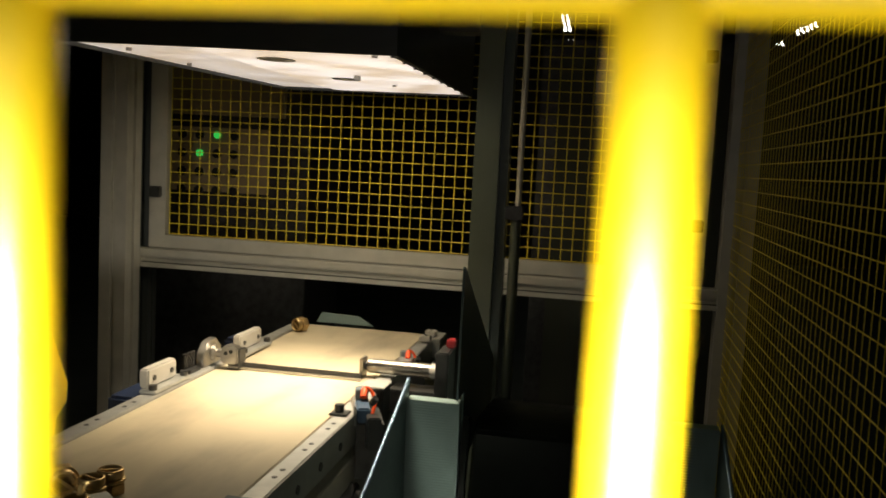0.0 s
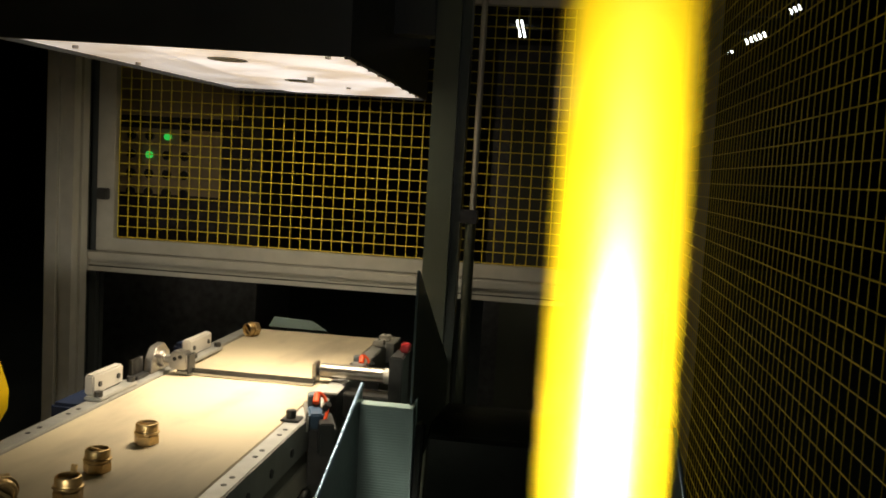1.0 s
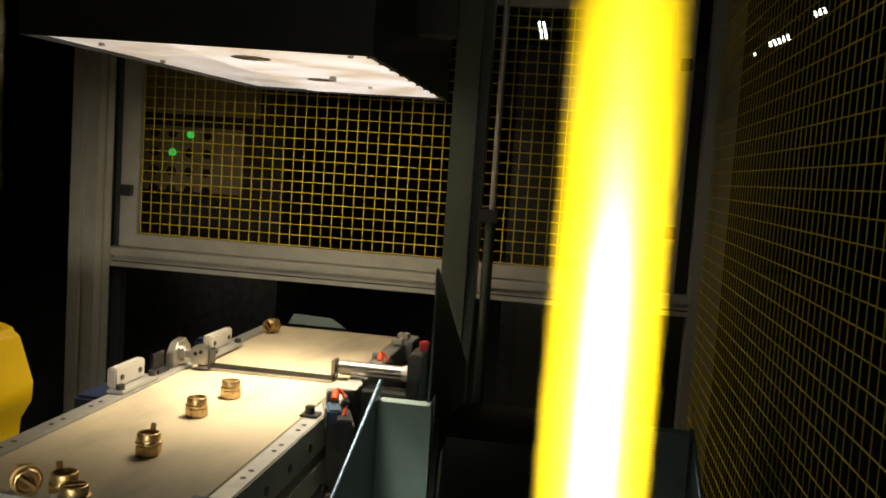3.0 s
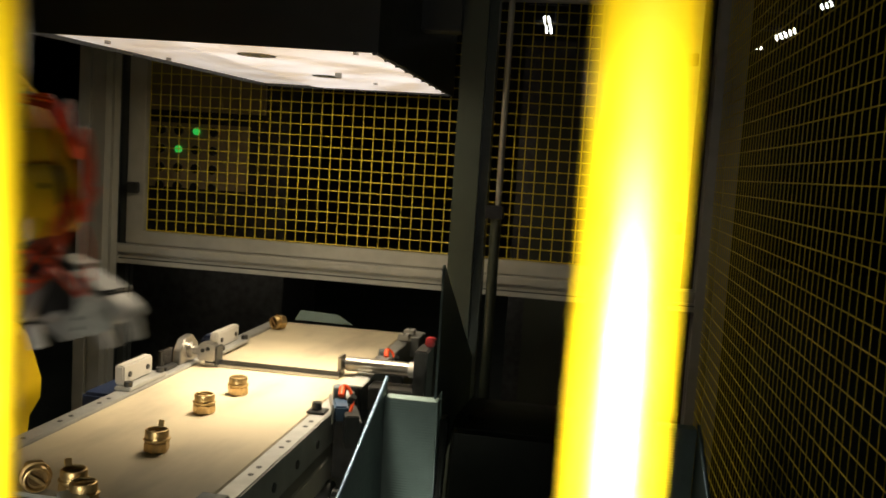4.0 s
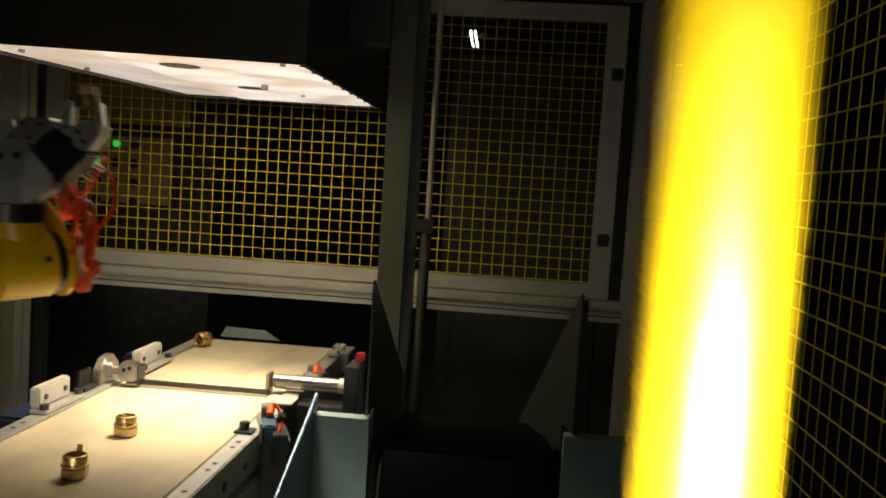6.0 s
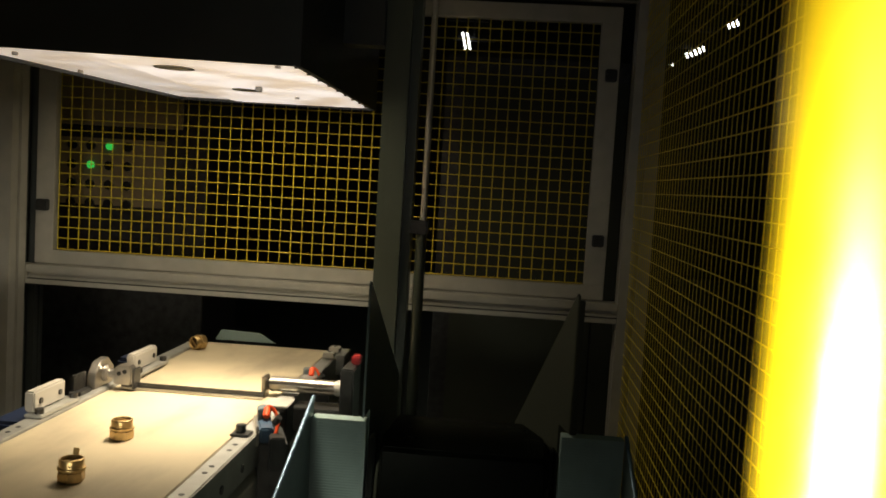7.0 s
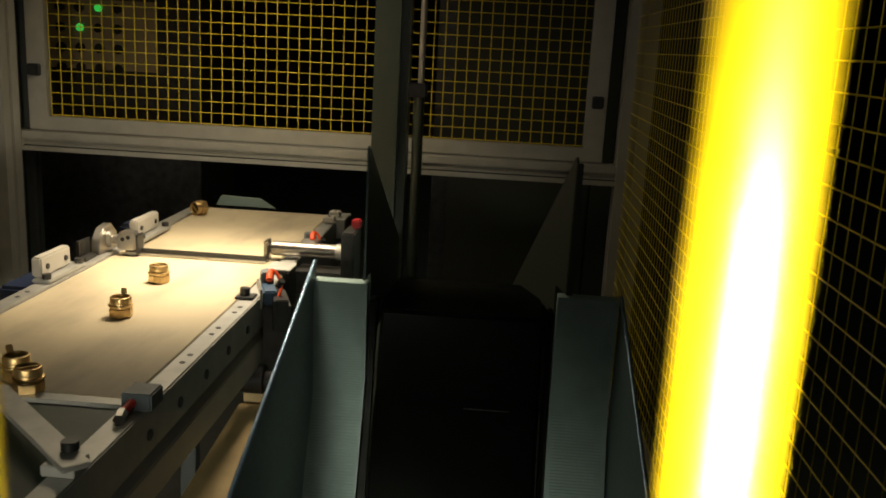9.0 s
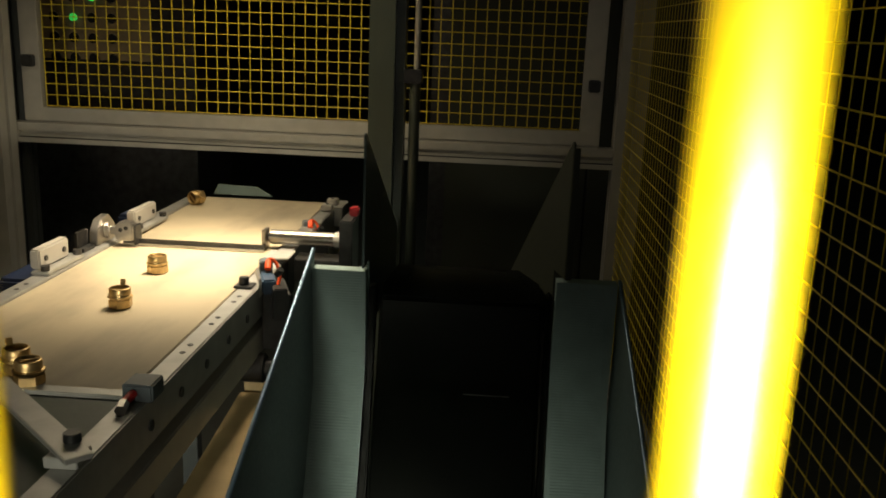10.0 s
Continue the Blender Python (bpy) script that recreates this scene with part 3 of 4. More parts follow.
def rail_details():
    c = thing("comb_strip", "dark toothed comb strip on the conveyor rail", "strip")
    boxes("base", M_DARKSTEEL, c, (-0.792, -0.770, 1.566, 1.612, 0.8045, 0.812), bevel=0.001)
    for k in range(9):
        boxes("tooth", M_DARKSTEEL, c, (-0.788, -0.782, 1.567 + 0.005 * k, 1.5695 + 0.005 * k, 0.812, 0.842), bevel=0.0)
    for y in (2.05, 2.12):
        w = thing("end_block", "small white plastic block at the belt's far end", "block", "end blocks")
        boxes("body", M_WHITE, w, (-0.424, -0.398, y, y + 0.03, 0.8085, 0.822), bevel=0.002)
        rods("screw", M_DARKSTEEL, w, ((-0.411, y + 0.015, 0.822), (-0.411, y + 0.015, 0.8235), 0.004), seg=10)
    n = thing("junction_box", "small navy junction box behind the side guide", "box")
    boxes("body", M_NAVY, n, (-0.835, -0.792, 1.86, 1.95, 0.775, 0.812), bevel=0.004)
    boxes("lid", M_NAVY, n, (-0.831, -0.796, 1.864, 1.946, 0.812, 0.816), bevel=0.001)
    boxes("stand", M_DARKSTEEL, n, (-0.825, -0.802, 1.89, 1.92, 0.0, 0.775))
    rnd = random.Random(8)
    for k in range(4):
        a = thing("loose_cable", "thin dark cable hanging under the conveyor", "cable", "loose cables")
        y = 1.42 + 0.09 * k
        bm = bmesh.new()
        tube(bm, [(-0.395, y, 0.68), (-0.375, y + 0.02, 0.60 + rnd.uniform(-0.03, 0.03)), (-0.365, y + 0.05, 0.50), (-0.39, y + 0.08, 0.42), (-0.40, y + 0.1, 0.0)], 0.004)
        part("sheath", bm, M_RED if k == 2 else M_BLACK, a)


# ---- the chute machine ----
def chute():
    c = thing("reject_chute", "blue-grey sheet metal chute with ribbed side strips", "chute")
    Y = 1.45
    # side plates: a top edge falling towards the front, folded over into a round bead
    for s, x in ((0, -0.318), (1, 0.205)):
        bm = bmesh.new()
        zt = 0.862 if s == 0 else 0.835
        prism(bm, [(Y + 0.02, zt), (0.60, zt - 0.34), (0.60, 0.30), (Y + 0.02, 0.30)], x - 0.002, x + 0.002, "x")
        part("side_plate", bm, M_GALV, c, bevel=0.0015)
        rods("folded_edge", M_EDGE_SHEEN, c, ((x, Y + 0.02, zt), (x, 0.60, zt - 0.34), 0.0036), bevel=0.001, seg=12, label="rounded folded sheet edge")
    # ribbed strips: nearly upright above a bend, leaning outwards below it
    bend = ((Y, 0.832), (Y + 0.012, 0.625), (Y - 0.13, 0.30))
    for x0, x1 in ((-0.304, -0.228), (0.098, 0.178)):
        bm = bmesh.new()
        n = 110
        for k in range(n):
            z0, z1 = 0.826 - 0.52 * k / n, 0.826 - 0.52 * (k + 0.72) / n
            ya = float(np.interp(z0, [p[1] for p in bend[::-1]], [p[0] for p in bend[::-1]]))
            g = (0.832 - z0) / 0.37
            a, b = (x0 - 0.010 * min(1.0, 2 * g), x1) if x0 < 0 else (x0 + 0.010 * g, x1 + 0.018 * g)
            box(bm, a, b, ya - 0.0008, ya + 0.004, z1, z0)
        tagged(part("ribs", bm, M_RIB, c, "fine ribbed grey-green strip"), kind="stuff")
        bm = bmesh.new()
        prism(bm, [(p[0] + 0.0006, p[1]) for p in bend] + [(p[0] + 0.03, p[1]) for p in bend[::-1]], x0 - (0.012 if x0 < 0 else 0.0), x1 + (0.004 if x0 < 0 else 0.022), "x")
        part("strip_back", bm, M_RIB, c, bevel=0.001)
    # fins
    bm = bmesh.new()
    prism(bm, [(Y, 0.837), (Y, 1.062), (Y + 0.006, 1.066), (1.925, 0.813), (1.925, 0.70), (Y + 0.06, 0.70), (Y + 0.06, 0.837)], -0.231, -0.227, "x")
    part("fin", bm, M_GALV, c, "tall triangular guide fin", bevel=0.001)
    bm = bmesh.new()
    prism(bm, [(0, 0.009), (0, 0.236), (0.006, 0.24), (0.42, -0.12), (0.06, -0.12), (0.06, 0.009)], -0.002, 0.002, "x")
    box(bm, -0.002, 0.009, -0.004, 0.0, 0.009, 0.230)
    bmesh.ops.transform(bm, matrix=pose(0.112, Y, 0.828, 0, 0, 13), verts=bm.verts)
    # same sheet as the left fin; its shade is put into a darker paint
    part("fin", bm, M_DOOR, c, "tall triangular guide fin", bevel=0.001)
    # dark belt over a rounded brow, between narrow edge strips
    bm = bmesh.new()
    brow = [(1.75, 0.30), (1.75, 0.77), (Y + 0.10, 0.79), (Y + 0.05, 0.775), (Y + 0.020, 0.64), (Y + 0.010, 0.628), (Y - 0.002, 0.612), (Y - 0.13, 0.30)]
    prism(bm, brow, -0.206, 0.082, "x")
    part("cover", bm, M_BLACKCOVER, c, "black dull belt bending over an edge", bevel=0.006, segs=3)
    for x0, x1 in ((-0.222, -0.208), (0.084, 0.094)):
        bm = bmesh.new()
        prism(bm, [(Y + 0.02, 0.80), (Y + 0.008, 0.63), (Y - 0.128, 0.30), (Y - 0.09, 0.30), (Y + 0.05, 0.80)], x0, x1, "x")
        part("belt_edge", bm, M_BLACKCOVER, c, bevel=0.003)
    # the glint along the bend, put in as a thin steel strip
    boxes("belt_seam", M_DARKSTEEL, c, (-0.050, 0.030, Y + 0.002, Y + 0.0045, 0.619, 0.6205), bevel=0.0003)
    boxes("base", M_DARKSTEEL, c, (-0.30, 0.19, 0.7, 1.74, 0.0, 0.298))


# ---- brass fittings ----
def fitting_mesh():
    bm = bmesh.new()
    lathe(bm, [(0.0145, 0.0), (0.0150, 0.001), (0.0150, 0.0145), (0.0158, 0.0150), (0.0158, 0.0165), (0.0186, 0.0170), (0.0189, 0.0180), (0.0186, 0.0195), (0.0160, 0.0200), (0.0156, 0.0225),
               (0.0163, 0.0232), (0.0163, 0.0300), (0.0155, 0.0315), (0.0140, 0.0320), (0.0130, 0.0310), (0.0122, 0.0285), (0.0118, 0.010), (0.001, 0.0098)], 36)
    return bm


def fitting(at, tab=True):
    f = thing("brass_fitting", "ringed brass pipe fitting standing on the belt", "fitting", "brass fittings", at=at)
    part("body", fitting_mesh(), M_BRASS, f)
    bm = bmesh.new()
    lathe(bm, [(0.0172, 0.0005), (0.0182, 0.0015), (0.0182, 0.0130), (0.0172, 0.0145)], 6)
    part("hex", bm, M_BRASS, f, bevel=0.0005, smooth=25)
    bm = bmesh.new()
    lathe(bm, [(0.0122, 0.0), (0.0122, 0.0006), (0.0085, 0.0006), (0.008, 0.0)], 24, pose(0, 0, 0.0262))
    part("seal", bm, M_BRASS_IN, f, "inner ring, bore shade in its brass colour")
    if tab:
        bm = bmesh.new()
        box(bm, -0.0045, 0.0045, -0.0012, 0.0012, 0, 0.010, pose(-0.006, 0.0125, 0.031, -12, 0, 15))
        part("tab", bm, M_BRASS, f, bevel=0.001)
    else:
        bm = bmesh.new()
        box(bm, -0.002, 0.002, -0.013, 0.013, -0.001, 0.0014, pose(0, 0, 0.03, 0, 0, 50))
        part("bar", bm, M_BRASS, f, bevel=0.0005)
    return f


setting()
back_fence()
side_fence()
near_mesh()
behind()
hood()
column()
conveyor()
guides()
sensors()
under_conveyor()
rail_details()
chute()

FIT_A = fitting(pose(-0.598, 1.356, BZ, 0, 0, 20), False)
FIT_B = fitting(pose(-0.579, 1.156, BZ, 0, 0, -20))
FIT_0 = fitting(pose(-0.592, 1.484, BZ, 0, 0, 70), False)
NEAR = [fitting(pose(-0.596, 0.977, BZ, 0, 0, 35)), fitting(pose(-0.562, 0.942, BZ, 0, 0, 80), False)]
LYING = fitting(pose(-0.655, 0.985, BZ + 0.0176, 90, 0, 40), False)
FAR = fitting(pose(-0.727, 2.10, BZ + 0.0176, 90, 0, -30), False)
tagged(FAR, "brass pipe fitting lying on its side on the belt")
tagged(LYING, "brass pipe fitting lying on its side on the belt")


# ---- the robot ----
BASE = Vector((-1.25, 1.50, 0.0))
R_, U_, V_ = Vector((0.898, 0.440, 0)), Vector((0, 0, 1)), Vector((-0.440, 0.898, 0))
WRIST = Vector((-0.667, 1.4475, 1.066))


def frame_of(x, z, origin):
    """A pose from its own X and (roughly) Z directions."""
    x = x.normalized()
    y = z.cross(x).normalized()
    z = x.cross(y)
    return Matrix.Translation(origin) @ Matrix((x, y, z)).transposed().to_4x4()


FOREARM = frame_of(Vector((0.865, -0.245, -0.405)), Vector((0.436, -0.207, 0.870)), WRIST)


def robot():
    r = thing("industrial_robot", "yellow six-axis industrial robot arm with orange hoses", "robot", at=Matrix.Translation(BASE))
    # turret and foot, which stay in place
    bm = bmesh.new()
    prism(bm, [(0.20, 0.62), (0.282, 0.68), (0.287, 0.735), (0.307, 0.770), (0.309, 0.805), (0.277, 0.895), (0.247, 0.905), (-0.12, 0.905), (-0.14, 0.62)], -0.21, -0.06)
    part("turret", bm, M_ROBOT, r, bevel=0.010, segs=3)
    bm = bmesh.new()
    prism(bm, [(0.207, 0.815), (0.277, 0.815), (0.254, 0.875), (0.207, 0.875)], -0.213, -0.2085)
    part("recess", bm, M_ROBOT, r)
    rods("foot", M_ROBOT, r, ((0, 0, 0.50), (0, 0, 0.70), 0.12), bevel=0.01, seg=36)
    # upper arm
    bm = bmesh.new()
    prism(bm, [(-0.075, 0.0), (-0.085, 0.12), (-0.08, 0.33), (-0.05, 0.40), (0.03, 0.40), (0.07, 0.34), (0.078, 0.20), (0.062, 0.05), (0.05, 0.0), (0.0, -0.045), (-0.05, -0.03)], -0.05, 0.05)
    upper = part("upper_arm", bm, M_ROBOT, r, bevel=0.012, segs=3)
    bm = bmesh.new()
    prism(bm, [(-0.05, 0.235), (0.052, 0.235), (0.055, 0.255), (0.05, 0.335), (-0.05, 0.335)], -0.0535, -0.049)
    part("hollow", bm, M_ROBOT, upper, bevel=0.002)
    bm = bmesh.new()
    prism(bm, [(-0.085, -0.01), (-0.085, 0.225), (0.060, 0.225), (0.078, 0.205), (0.066, 0.05), (0.05, -0.01)], -0.088, -0.0505)
    part("shoulder_cover", bm, M_ROBOT, upper, bevel=0.006, segs=3)
    rods("shoulder_drum", M_ROBOT, upper, ((0.01, -0.104, 0.01), (0.01, 0.06, 0.01), 0.058), bevel=0.006, seg=40)
    boxes("label_plate", M_LABEL, upper, (-0.04, 0.02, -0.1065, -0.1045, 0.0, 0.016), bevel=0.0005, label="white printed label")
    bm = bmesh.new()
    tube(bm, [(0.035, -0.090, 0.13), (0.048, -0.098, 0.10), (0.052, -0.104, 0.06), (0.04, -0.106, 0.03)], 0.003)
    part("cable", bm, M_BLACK, upper)

    # forearm: body between two cheek plates, the wrist drum in the fork
    bm = bmesh.new()
    prism(bm, [(-0.40, -0.060), (-0.13, -0.050), (-0.085, -0.03), (-0.085, 0.035), (-0.105, 0.0752), (-0.33, 0.0872), (-0.41, 0.080)], -0.048, 0.048)
    fore = part("forearm", bm, M_ROBOT, r, bevel=0.004)

    def cheek(y0, y1, label=""):
        o = [(-0.42, -0.062), (-0.20, -0.060)]
        o += [(0.052 * math.cos(a), 0.052 * math.sin(a)) for a in np.linspace(-1.75, 1.25, 14)]
        o += [(-0.10, 0.076), (-0.33, 0.088), (-0.42, 0.080), (-0.44, 0.04), (-0.44, -0.04)]
        b = bmesh.new()
        prism(b, o, y0, y1)
        return part("cheek_plate", b, M_ROBOT, fore, label, bevel=0.004)
    cheek(-0.066, -0.0485)
    cheek(0.0485, 0.062)
    rods("wrist_drum", M_ROBOT, fore, ((0, -0.047, 0), (0, 0.036, 0), 0.0495), bevel=0.003, seg=44)
    # black ring put in for the thin dark gap by the far cheek
    rods("wrist_seal", M_BLACK, fore, ((0, 0.036, 0), (0, 0.0475, 0), 0.046), seg=40)
    bm = bmesh.new()
    box(bm, -0.47, -0.35, -0.060, 0.066, -0.072, 0.078)
    box(bm, -0.455, -0.350, -0.058, 0.058, 0.076, 0.0915)
    part("elbow_cover", bm, M_ROBOT, fore, bevel=0.008, segs=3)
    for x, z in ((-0.415, 0.062), (-0.33, 0.074), (-0.245, 0.069), (-0.165, 0.062), (-0.105, 0.058), (-0.045, 0.044), (0.012, 0.039), (0.040, -0.002), (0.012, -0.040), (-0.05, -0.044), (-0.13, -0.048), (-0.235, -0.05), (-0.40, -0.045)):
        rods("bolt", M_DARKSTEEL, fore, ((x, -0.066, z), (x, -0.0705, z), 0.0062), bevel=0.001, seg=10)
    for x, z in ((-0.03, -0.045), (0.036, 0.028)):
        rods("drum_bolt", M_DARKSTEEL, fore, ((x * 1.02, 0.018, z * 1.02), (x * 1.1, 0.018, z * 1.1), 0.005), seg=10)
    # top details: cap, connectors, sticker
    rods("cap", M_WHITE, fore, ((-0.195, -0.022, 0.078), (-0.195, -0.022, 0.098), 0.0145), bevel=0.003, seg=24, label="pale round grease cap")
    rods("cap_ring", M_DARKSTEEL, fore, ((-0.195, -0.022, 0.078), (-0.195, -0.022, 0.084), 0.0175), seg=24)
    boxes("sticker", M_LABEL, fore, (-0.305, -0.262, -0.046, -0.034, 0.0845, 0.0862), bevel=0.0003)
    for x in (-0.262, -0.243):
        rods("port", M_DARKSTEEL, fore, ((x, -0.02, 0.080), (x, -0.02, 0.089), 0.006), seg=12)
    for k in range(5):
        y = -0.006 + 0.011 * k
        rods("push_fitting", M_STEEL, fore, ((-0.245, y, 0.078), (-0.228, y, 0.103), 0.0055), bevel=0.001, seg=12)
    # lettering bars
    for k, (x0, x1) in enumerate(((-0.292, -0.280), (-0.276, -0.262), (-0.246, -0.228), (-0.224, -0.210), (-0.206, -0.194), (-0.178, -0.162), (-0.158, -0.142), (-0.138, -0.122))):
        boxes("letter_bar", M_LETTER, fore, (x0, x1, -0.0664, -0.0657, -0.012, -0.002), bevel=0)
    boxes("letter_bar", M_LETTER_RED, fore, (-0.285, -0.20, -0.0664, -0.0657, 0.012, 0.017), bevel=0)
    # hoses
    rnd = random.Random(4)
    for k in range(6):
        y = -0.006 + 0.010 * k
        j = lambda s: rnd.uniform(-s, s)
        pts = [(-0.228, y, 0.101), (-0.185, y + 0.02, 0.104 + j(0.006)), (-0.135 + j(0.01), 0.055 + j(0.012), 0.105 + j(0.01)), (-0.125 + j(0.01), 0.07, 0.075 + j(0.01)),
               (-0.085 + j(0.012), 0.074, 0.112 + j(0.012)), (-0.045 + j(0.014), 0.07 + j(0.01), 0.088 + j(0.012)), (-0.05, 0.078, 0.045),
               (-0.005 + j(0.015), 0.08 + j(0.01), 0.088 + j(0.016)), (0.045 + j(0.014), 0.074 + j(0.01), 0.055 + j(0.016)), (0.035, 0.08, 0.005),
               (0.070 + j(0.010), 0.07 + j(0.01), 0.035 + j(0.012)), (0.066 + j(0.010), 0.066 + j(0.008), -0.005 + j(0.012)), (0.040 + j(0.010), 0.064, -0.012 + j(0.010))]
        bm = bmesh.new()
        tube(bm, pts, 0.0029)
        part("hose", bm, M_HOSE, fore, "glossy orange-red air hose")

    # the double gripper; its own X points across, its Z along the loaded jaws
    bm = bmesh.new()
    rod(bm, (0, 0, 0.02), (-0.014, 0, 0.064), 0.038, seg=36)
    grip = part("gripper", bm, M_ROBOT, r, "yellow wrist neck carrying a double gripper", bevel=0.004)
    rods("tool_flange", M_BLACK, grip, ((-0.018, 0, 0.064), (-0.018, 0, 0.091), 0.047), bevel=0.003, seg=36)

    def plate(name, outline, y0, y1, material, bevel=0.002, label=""):
        b = bmesh.new()
        prism(b, outline, y0, y1)
        return part(name, b, material, grip, label, bevel)
    plate("tool_block", [(-0.044, 0.092), (0.022, 0.092), (0.055, 0.116), (0.055, 0.134), (0.026, 0.166), (0.018, 0.179), (-0.030, 0.179), (-0.044, 0.164)], -0.040, 0.010, M_GRIP)
    # dark sheet added over the block so that this face looks dark
    plate("cover_plate", [(-0.044, 0.092), (0.022, 0.092), (0.055, 0.116), (0.055, 0.134), (0.026, 0.166), (-0.030, 0.170), (-0.044, 0.160)], 0.0105, 0.016, M_DARKSTEEL)
    plate("angle_block", [(-0.050, 0.099), (-0.020, 0.103), (0.013, 0.124), (-0.040, 0.173), (-0.063, 0.137)], 0.0165, 0.034, M_GRIP, 0.002, "grey milled angle block")
    plate("angle_foot", [(-0.041, 0.1735), (-0.026, 0.180), (-0.027, 0.212), (-0.047, 0.212), (-0.047, 0.180)], 0.0165, 0.028, M_JAW, 0.002)
    plate("chamfer_plate", [(0.022, 0.0925), (0.055, 0.1165), (0.056, 0.134), (0.027, 0.1655), (0.020, 0.165), (0.012, 0.10)], -0.0425, -0.0385, M_JAW, 0.001)
    for x, z in ((-0.018, 0.158), (0.006, 0.160)):
        rods("block_screw", M_DARKSTEEL, grip, ((x, -0.040, z), (x, -0.043, z), 0.006), seg=12)
    # the loaded gripper, set at 45 degrees
    ad = plate("adapter_plate", [(-0.018, 0.181), (0.028, 0.181), (0.050, 0.208), (0.046, 0.216), (0.008, 0.214)], -0.034, 0.030, M_GRIP)
    for x, z in ((-0.004, 0.186), (0.020, 0.186), (0.010, 0.206), (0.034, 0.206)):
        rods("plate_screw", M_DARKSTEEL, ad, ((x, -0.034, z), (x, -0.0355, z), 0.003), seg=8)
    q = Matrix.Translation((0.062, 0, 0.172)) @ pose(0, 0, 0, 0, 42, 0)
    bm = bmesh.new()
    box(bm, -0.030, 0.030, -0.028, 0.034, -0.040, 0.020, q)
    part("gripper_body", bm, M_BLACK, grip, bevel=0.003)
    plate("jaw_carrier", [(0.0775, 0.1736), (0.096, 0.172), (0.113, 0.196), (0.114, 0.210), (0.088, 0.213), (0.0744, 0.203), (0.054, 0.203), (0.060, 0.194), (0.076, 0.190)], -0.027, 0.024, M_JAW)
    plate("jaw_carrier", [(0.030, 0.196), (0.038, 0.212), (0.050, 0.213), (0.052, 0.203), (0.040, 0.196)], -0.027, 0.024, M_JAW)
    plate("clear_guard", [(0.045, 0.217), (0.028, 0.194), (0.057, 0.170), (0.064, 0.138), (0.080, 0.138), (0.082, 0.156), (0.104, 0.182), (0.103, 0.219)], 0.0345, 0.040, M_GUARD, 0.0015, "pale translucent plastic jaw guard")
    for x, z in ((0.052, 0.190), (0.047, 0.203), (0.073, 0.150)):
        rods("guard_screw", M_DARKSTEEL, grip, ((x, 0.040, z), (x, 0.042, z), 0.0032), seg=10)
    for x, z in ((0.084, 0.199), (0.093, 0.186)):
        rods("carrier_screw", M_DARKSTEEL, grip, ((x, -0.027, z), (x, -0.029, z), 0.0035), seg=10)
    plate("jaw", [(0.052, 0.204), (0.0665, 0.204), (0.0665, 0.243), (0.058, 0.243)], -0.013, 0.013, M_JAW)
    plate("jaw", [(0.0995, 0.208), (0.113, 0.208), (0.108, 0.243), (0.0995, 0.243)], -0.013, 0.013, M_JAW)
    plate("jaw_bed", [(0.052, 0.198), (0.113, 0.198), (0.113, 0.207), (0.052, 0.207)], -0.016, 0.016, M_GRIP, 0.001)
    # the empty gripper
    boxes("gripper_body", M_BLACK, grip, (-0.104, -0.044, -0.034, 0.024, 0.094, 0.162), bevel=0.003)
    boxes("side_plate", M_SLATE, grip, (-0.110, -0.064, 0.0245, 0.030, 0.090, 0.150), bevel=0.002)
    boxes("clamp_block", M_BLACK, grip, (-0.160, -0.111, -0.020, 0.026, 0.084, 0.158), bevel=0.006)
    boxes("body_band", M_STEEL, grip, (-0.098, -0.090, -0.0355, 0.030, 0.100, 0.156), bevel=0.001)
    for z in (0.096, 0.124):
        plate("finger", [(-0.160, z - 0.009), (-0.160, z + 0.010), (-0.196, z + 0.009), (-0.206, z + 0.002), (-0.206, z - 0.009)], -0.018, 0.016, M_GRIP if z < 0.12 else M_SLATE)
        boxes("finger_tip", M_DARKSTEEL, grip, (-0.236 if z < 0.11 else -0.218, -0.200, -0.006, 0.004, z - 0.004, z + 0.003), bevel=0.001)
    boxes("finger_pad", M_JAW, grip, (-0.182, -0.164, 0.0165, 0.022, 0.104, 0.130), bevel=0.001)
    boxes("top_plate", M_GRIP, grip, (-0.196, -0.150, -0.014, 0.020, 0.078, 0.084), bevel=0.001)
    nips = ((-0.086, 0.098, -0.026, 0.010), (-0.086, 0.158, -0.026, -0.010), (0.074, 0.160, 0.022, -0.014), (0.060, 0.146, 0.020, -0.016))
    for x, z, dx, dz in nips:
        rods("air_nipple", M_STEEL, grip, ((x, 0.026, z), (x + dx, 0.050, z + dz), 0.0042), bevel=0.001, seg=12)
    for pts in (((-0.10, 0.05, 0.105), (-0.07, 0.062, 0.086), (-0.03, 0.066, 0.088), (0.0, 0.06, 0.115), (0.035, 0.066, 0.125), (0.062, 0.05, 0.09), (0.06, 0.01, 0.03)),
                ((-0.10, 0.05, 0.150), (-0.07, 0.066, 0.166), (-0.02, 0.07, 0.150), (0.01, 0.068, 0.105), (0.05, 0.055, 0.075), (0.075, 0.02, 0.03)),
                ((0.080, 0.05, 0.130), (0.09, 0.066, 0.165), (0.065, 0.075, 0.115), (0.02, 0.072, 0.080), (-0.02, 0.068, 0.105), (0.0, 0.066, 0.135), (0.045, 0.058, 0.115), (0.078, 0.03, 0.06), (0.07, 0.0, 0.02)),
                ((0.096, 0.05, 0.146), (0.108, 0.06, 0.130), (0.112, 0.05, 0.090), (0.095, 0.035, 0.055), (0.085, 0.01, 0.015))):
        bm = bmesh.new()
        tube(bm, pts, 0.0029)
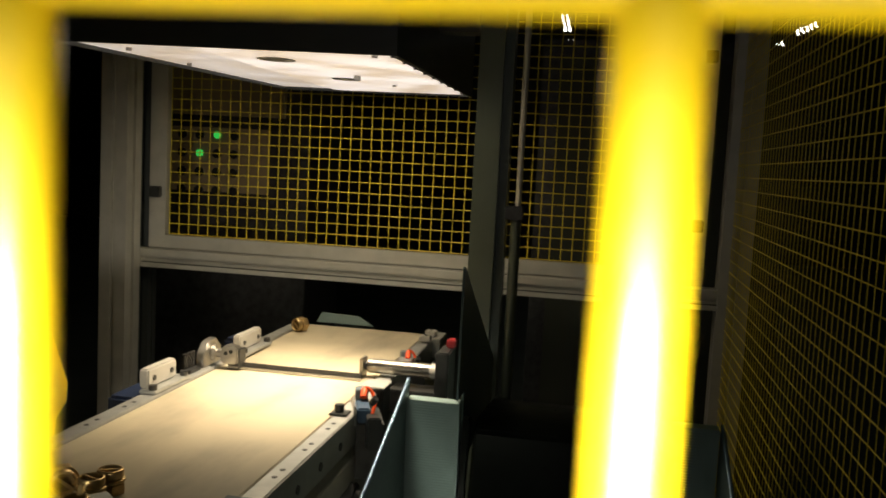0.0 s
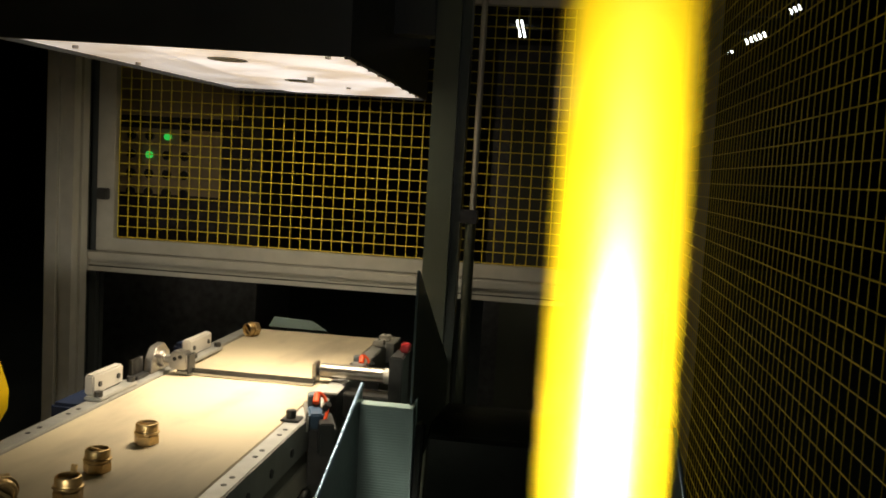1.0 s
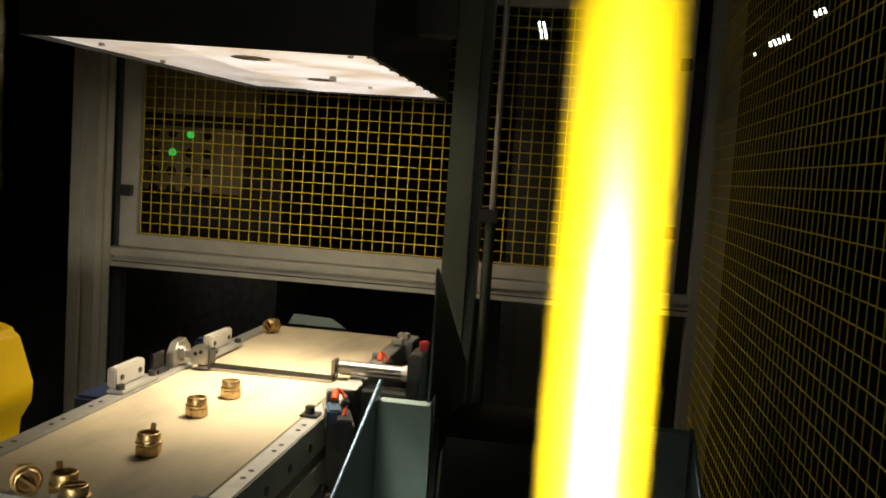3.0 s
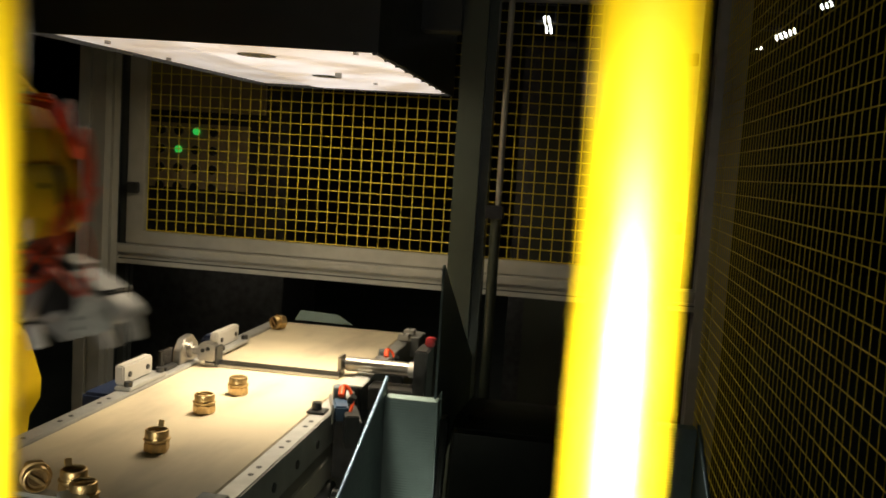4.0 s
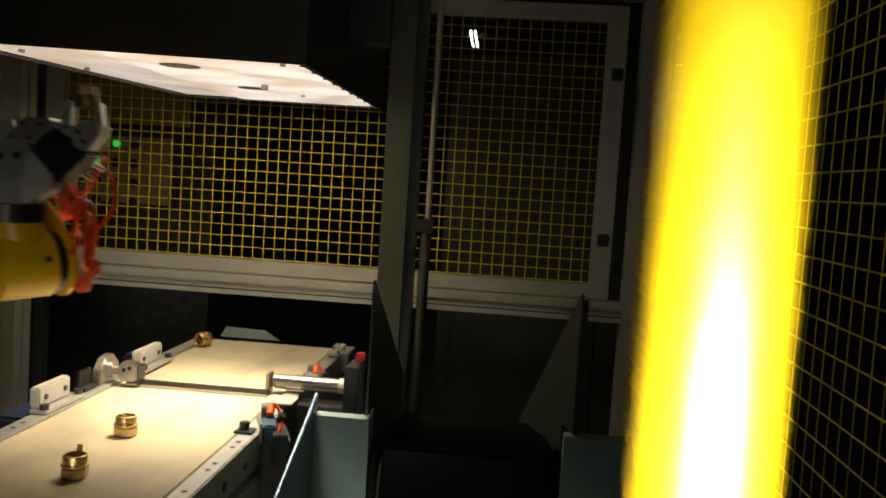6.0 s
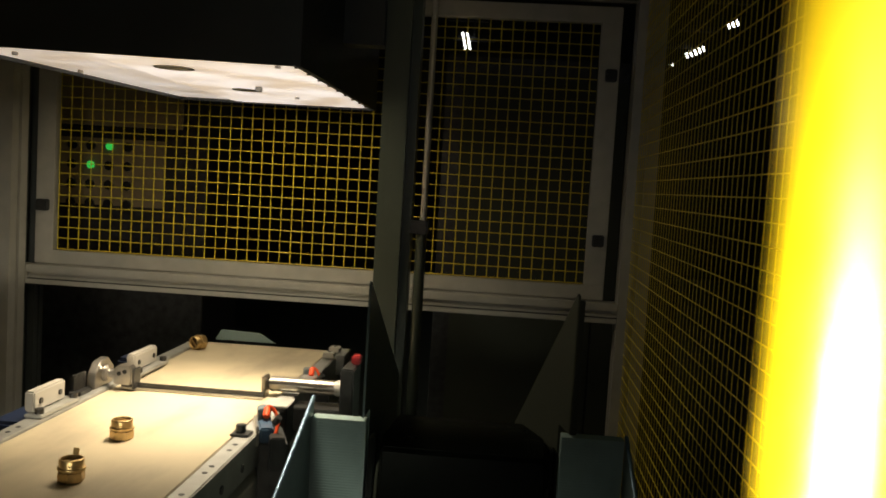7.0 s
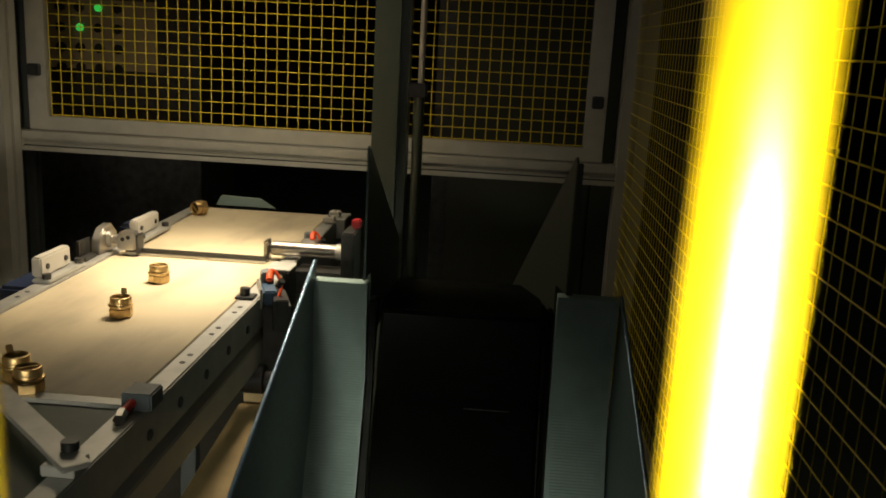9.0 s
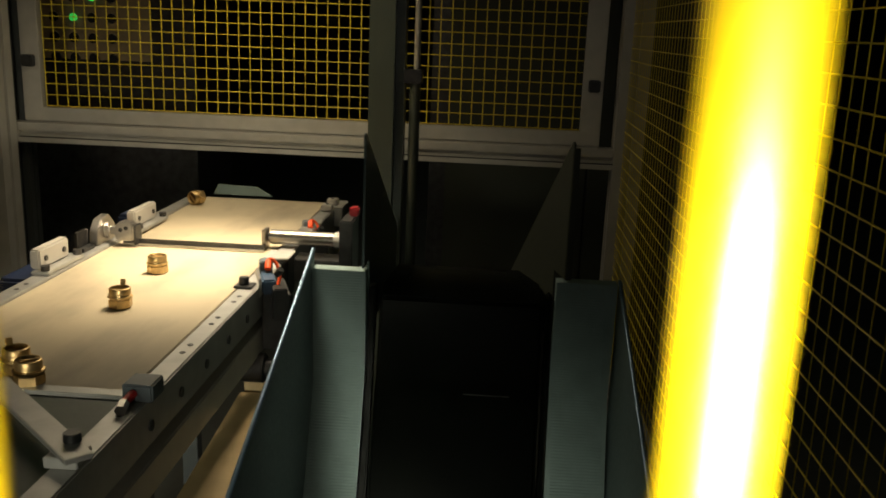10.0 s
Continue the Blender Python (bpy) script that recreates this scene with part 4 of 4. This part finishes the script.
        part("hose", bm, M_HOSE, grip, "glossy orange-red air hose")
    p = thing("robot_pedestal", "dark steel pedestal under the robot", "pedestal")
    boxes("stand", M_DARKSTEEL, p, (BASE.x - 0.13, BASE.x + 0.13, BASE.y - 0.13, BASE.y + 0.13, 0.0, 0.5), bevel=0.005)
    return r, upper, fore, grip


ROBOT, UPPER, FORE, GRIP = robot()


# ---- what moves ----
def gripper_pose(phi, roll):
    """phi: the loaded jaws' way in the plane across the view, from level; roll: their turn about it."""
    a, b = radians(phi), radians(roll)
    j = R_ * math.cos(a) + U_ * math.sin(a)
    side = -R_ * math.sin(a) + U_ * math.cos(a)
    k = side * math.cos(b) - V_ * math.sin(b)
    return frame_of(k, j, WRIST)


ELBOW = FOREARM @ Vector((-0.42, 0, 0))


def raised(lift):
    """The forearm pitched about the elbow so that the wrist rises by lift."""
    turn = Matrix.Rotation(-math.asin(lift / 0.46), 4, FOREARM.col[1].to_3d())
    back = Vector((-0.55, 0.15, 0.12)) * lift
    return Matrix.Translation(ELBOW + back) @ turn @ Matrix.Translation(-ELBOW) @ FOREARM


def motions():
    to_robot = Matrix.Translation(-BASE)
    swing = lambda a: Matrix.Translation(BASE) @ pose(0, 0, 0, 0, 0, a) @ Matrix.Translation(-BASE)
    # seconds, swing about the base, rise of the wrist, jaw direction, jaw roll
    rows = [(0.0, -105, 0.08, -70, 0), (3.82, -105, 0.08, -70, 0), (3.90, -78, 0.08, -70, 0), (4.0, -31, 0.08, -68, 0), (4.1, -2, 0.082, -68, 0), (4.2, 0, 0.075, -70, 0),
            (4.3, 0, 0.040, -80, 0), (4.42, 0, 0.0, -90, 0), (4.6, 0, 0, -90, 0), (4.82, 0, 0, -90, 0), (4.9, 0, 0.012, -88, 0), (5.0, 0, 0.075, -72, 6), (5.1, 0, 0.080, -20, 50),
            (5.2, 0, 0.045, 22, 100), (5.3, 0, 0.004, 48, 145), (5.4, 0, 0.0, 84, 176), (5.5, 0, 0, 90, 180), (5.75, 0, 0, 90, 180),
            (5.95, -10, 0, 90, 180), (6.15, -45, 0.03, 90, 180), (6.35, -85, 0.05, 90, 180), (6.5, -105, 0.08, 90, 180), (6.8, -105, 0.08, 90, 180), (10.0, -105, 0.08, 90, 180)]
    upper_home = pose(-0.985, 1.47, 0.855, 0, 2, 38)
    poses = [(t, swing(a), Matrix.Translation(raised(h).translation - WRIST) @ gripper_pose(phi, roll)) for t, a, h, phi, roll in rows]
    walk(FORE, [(t, to_robot @ swing(a) @ raised(h)) for t, a, h, phi, roll in rows])
    walk(UPPER, [(t, to_robot @ m @ upper_home) for t, m, g in poses])
    walk(GRIP, [(t, to_robot @ m @ g) for t, m, g in poses])
    # fittings ride the belt, stop, and one is taken away
    ride = ((0.0, -0.492), (0.25, -0.490), (0.5, -0.424), (0.75, -0.342), (1.0, -0.243), (1.25, -0.122), (1.45, -0.028), (1.55, -0.005), (1.7, 0.0))
    home = pose(-0.592, 1.484, BZ, 0, 0, 70)
    at_pick = next(m @ g for t, m, g in poses if t == 4.6)
    held = at_pick.inverted() @ home
    walk(FIT_0, [(t, Matrix.Translation((0, dy, 0)) @ home) for t, dy in ride] + [(4.0, home), (4.6, home)] + [(t, m @ g @ held) for t, m, g in poses if t > 4.7])

    def riding(ob, first, second):
        m = ob.matrix_world.copy()
        rows = [(t, Matrix.Translation((0, dy, 0)) @ m) for t, dy in first] + [(4.0, m), (6.9, m)]
        rows += [(t, Matrix.Translation((dx, dy, 0)) @ m) for t, dx, dy in second]
        walk(ob, rows)
    bpy.context.view_layer.update()
    second = ((7.05, 0, 0.004), (7.2, 0, 0.030), (7.5, 0, 0.093), (7.7, 0, 0.122), (7.85, 0, 0.128), (8.2, 0, 0.128), (10.0, 0, 0.128))
    riding(FIT_A, ((0.0, -0.396), (0.45, -0.388), (0.7, -0.345), (1.0, -0.246), (1.25, -0.128), (1.45, -0.036), (1.55, -0.005), (1.7, 0.0)), second)
    riding(FIT_B, ((0.0, -0.260), (0.5, -0.25), (0.75, -0.21), (1.0, -0.150), (1.25, -0.080), (1.45, -0.022), (1.55, -0.004), (1.7, 0.0)), second)
    for ob in NEAR:
        riding(ob, ((0.0, -0.20), (1.0, -0.19), (1.3, -0.11), (1.5, -0.03), (1.6, -0.004), (1.75, 0.0)), ((7.1, 0, 0.0), (7.5, 0.001, 0.034), (7.8, 0.002, 0.038), (10.0, 0.002, 0.036)))


motions()
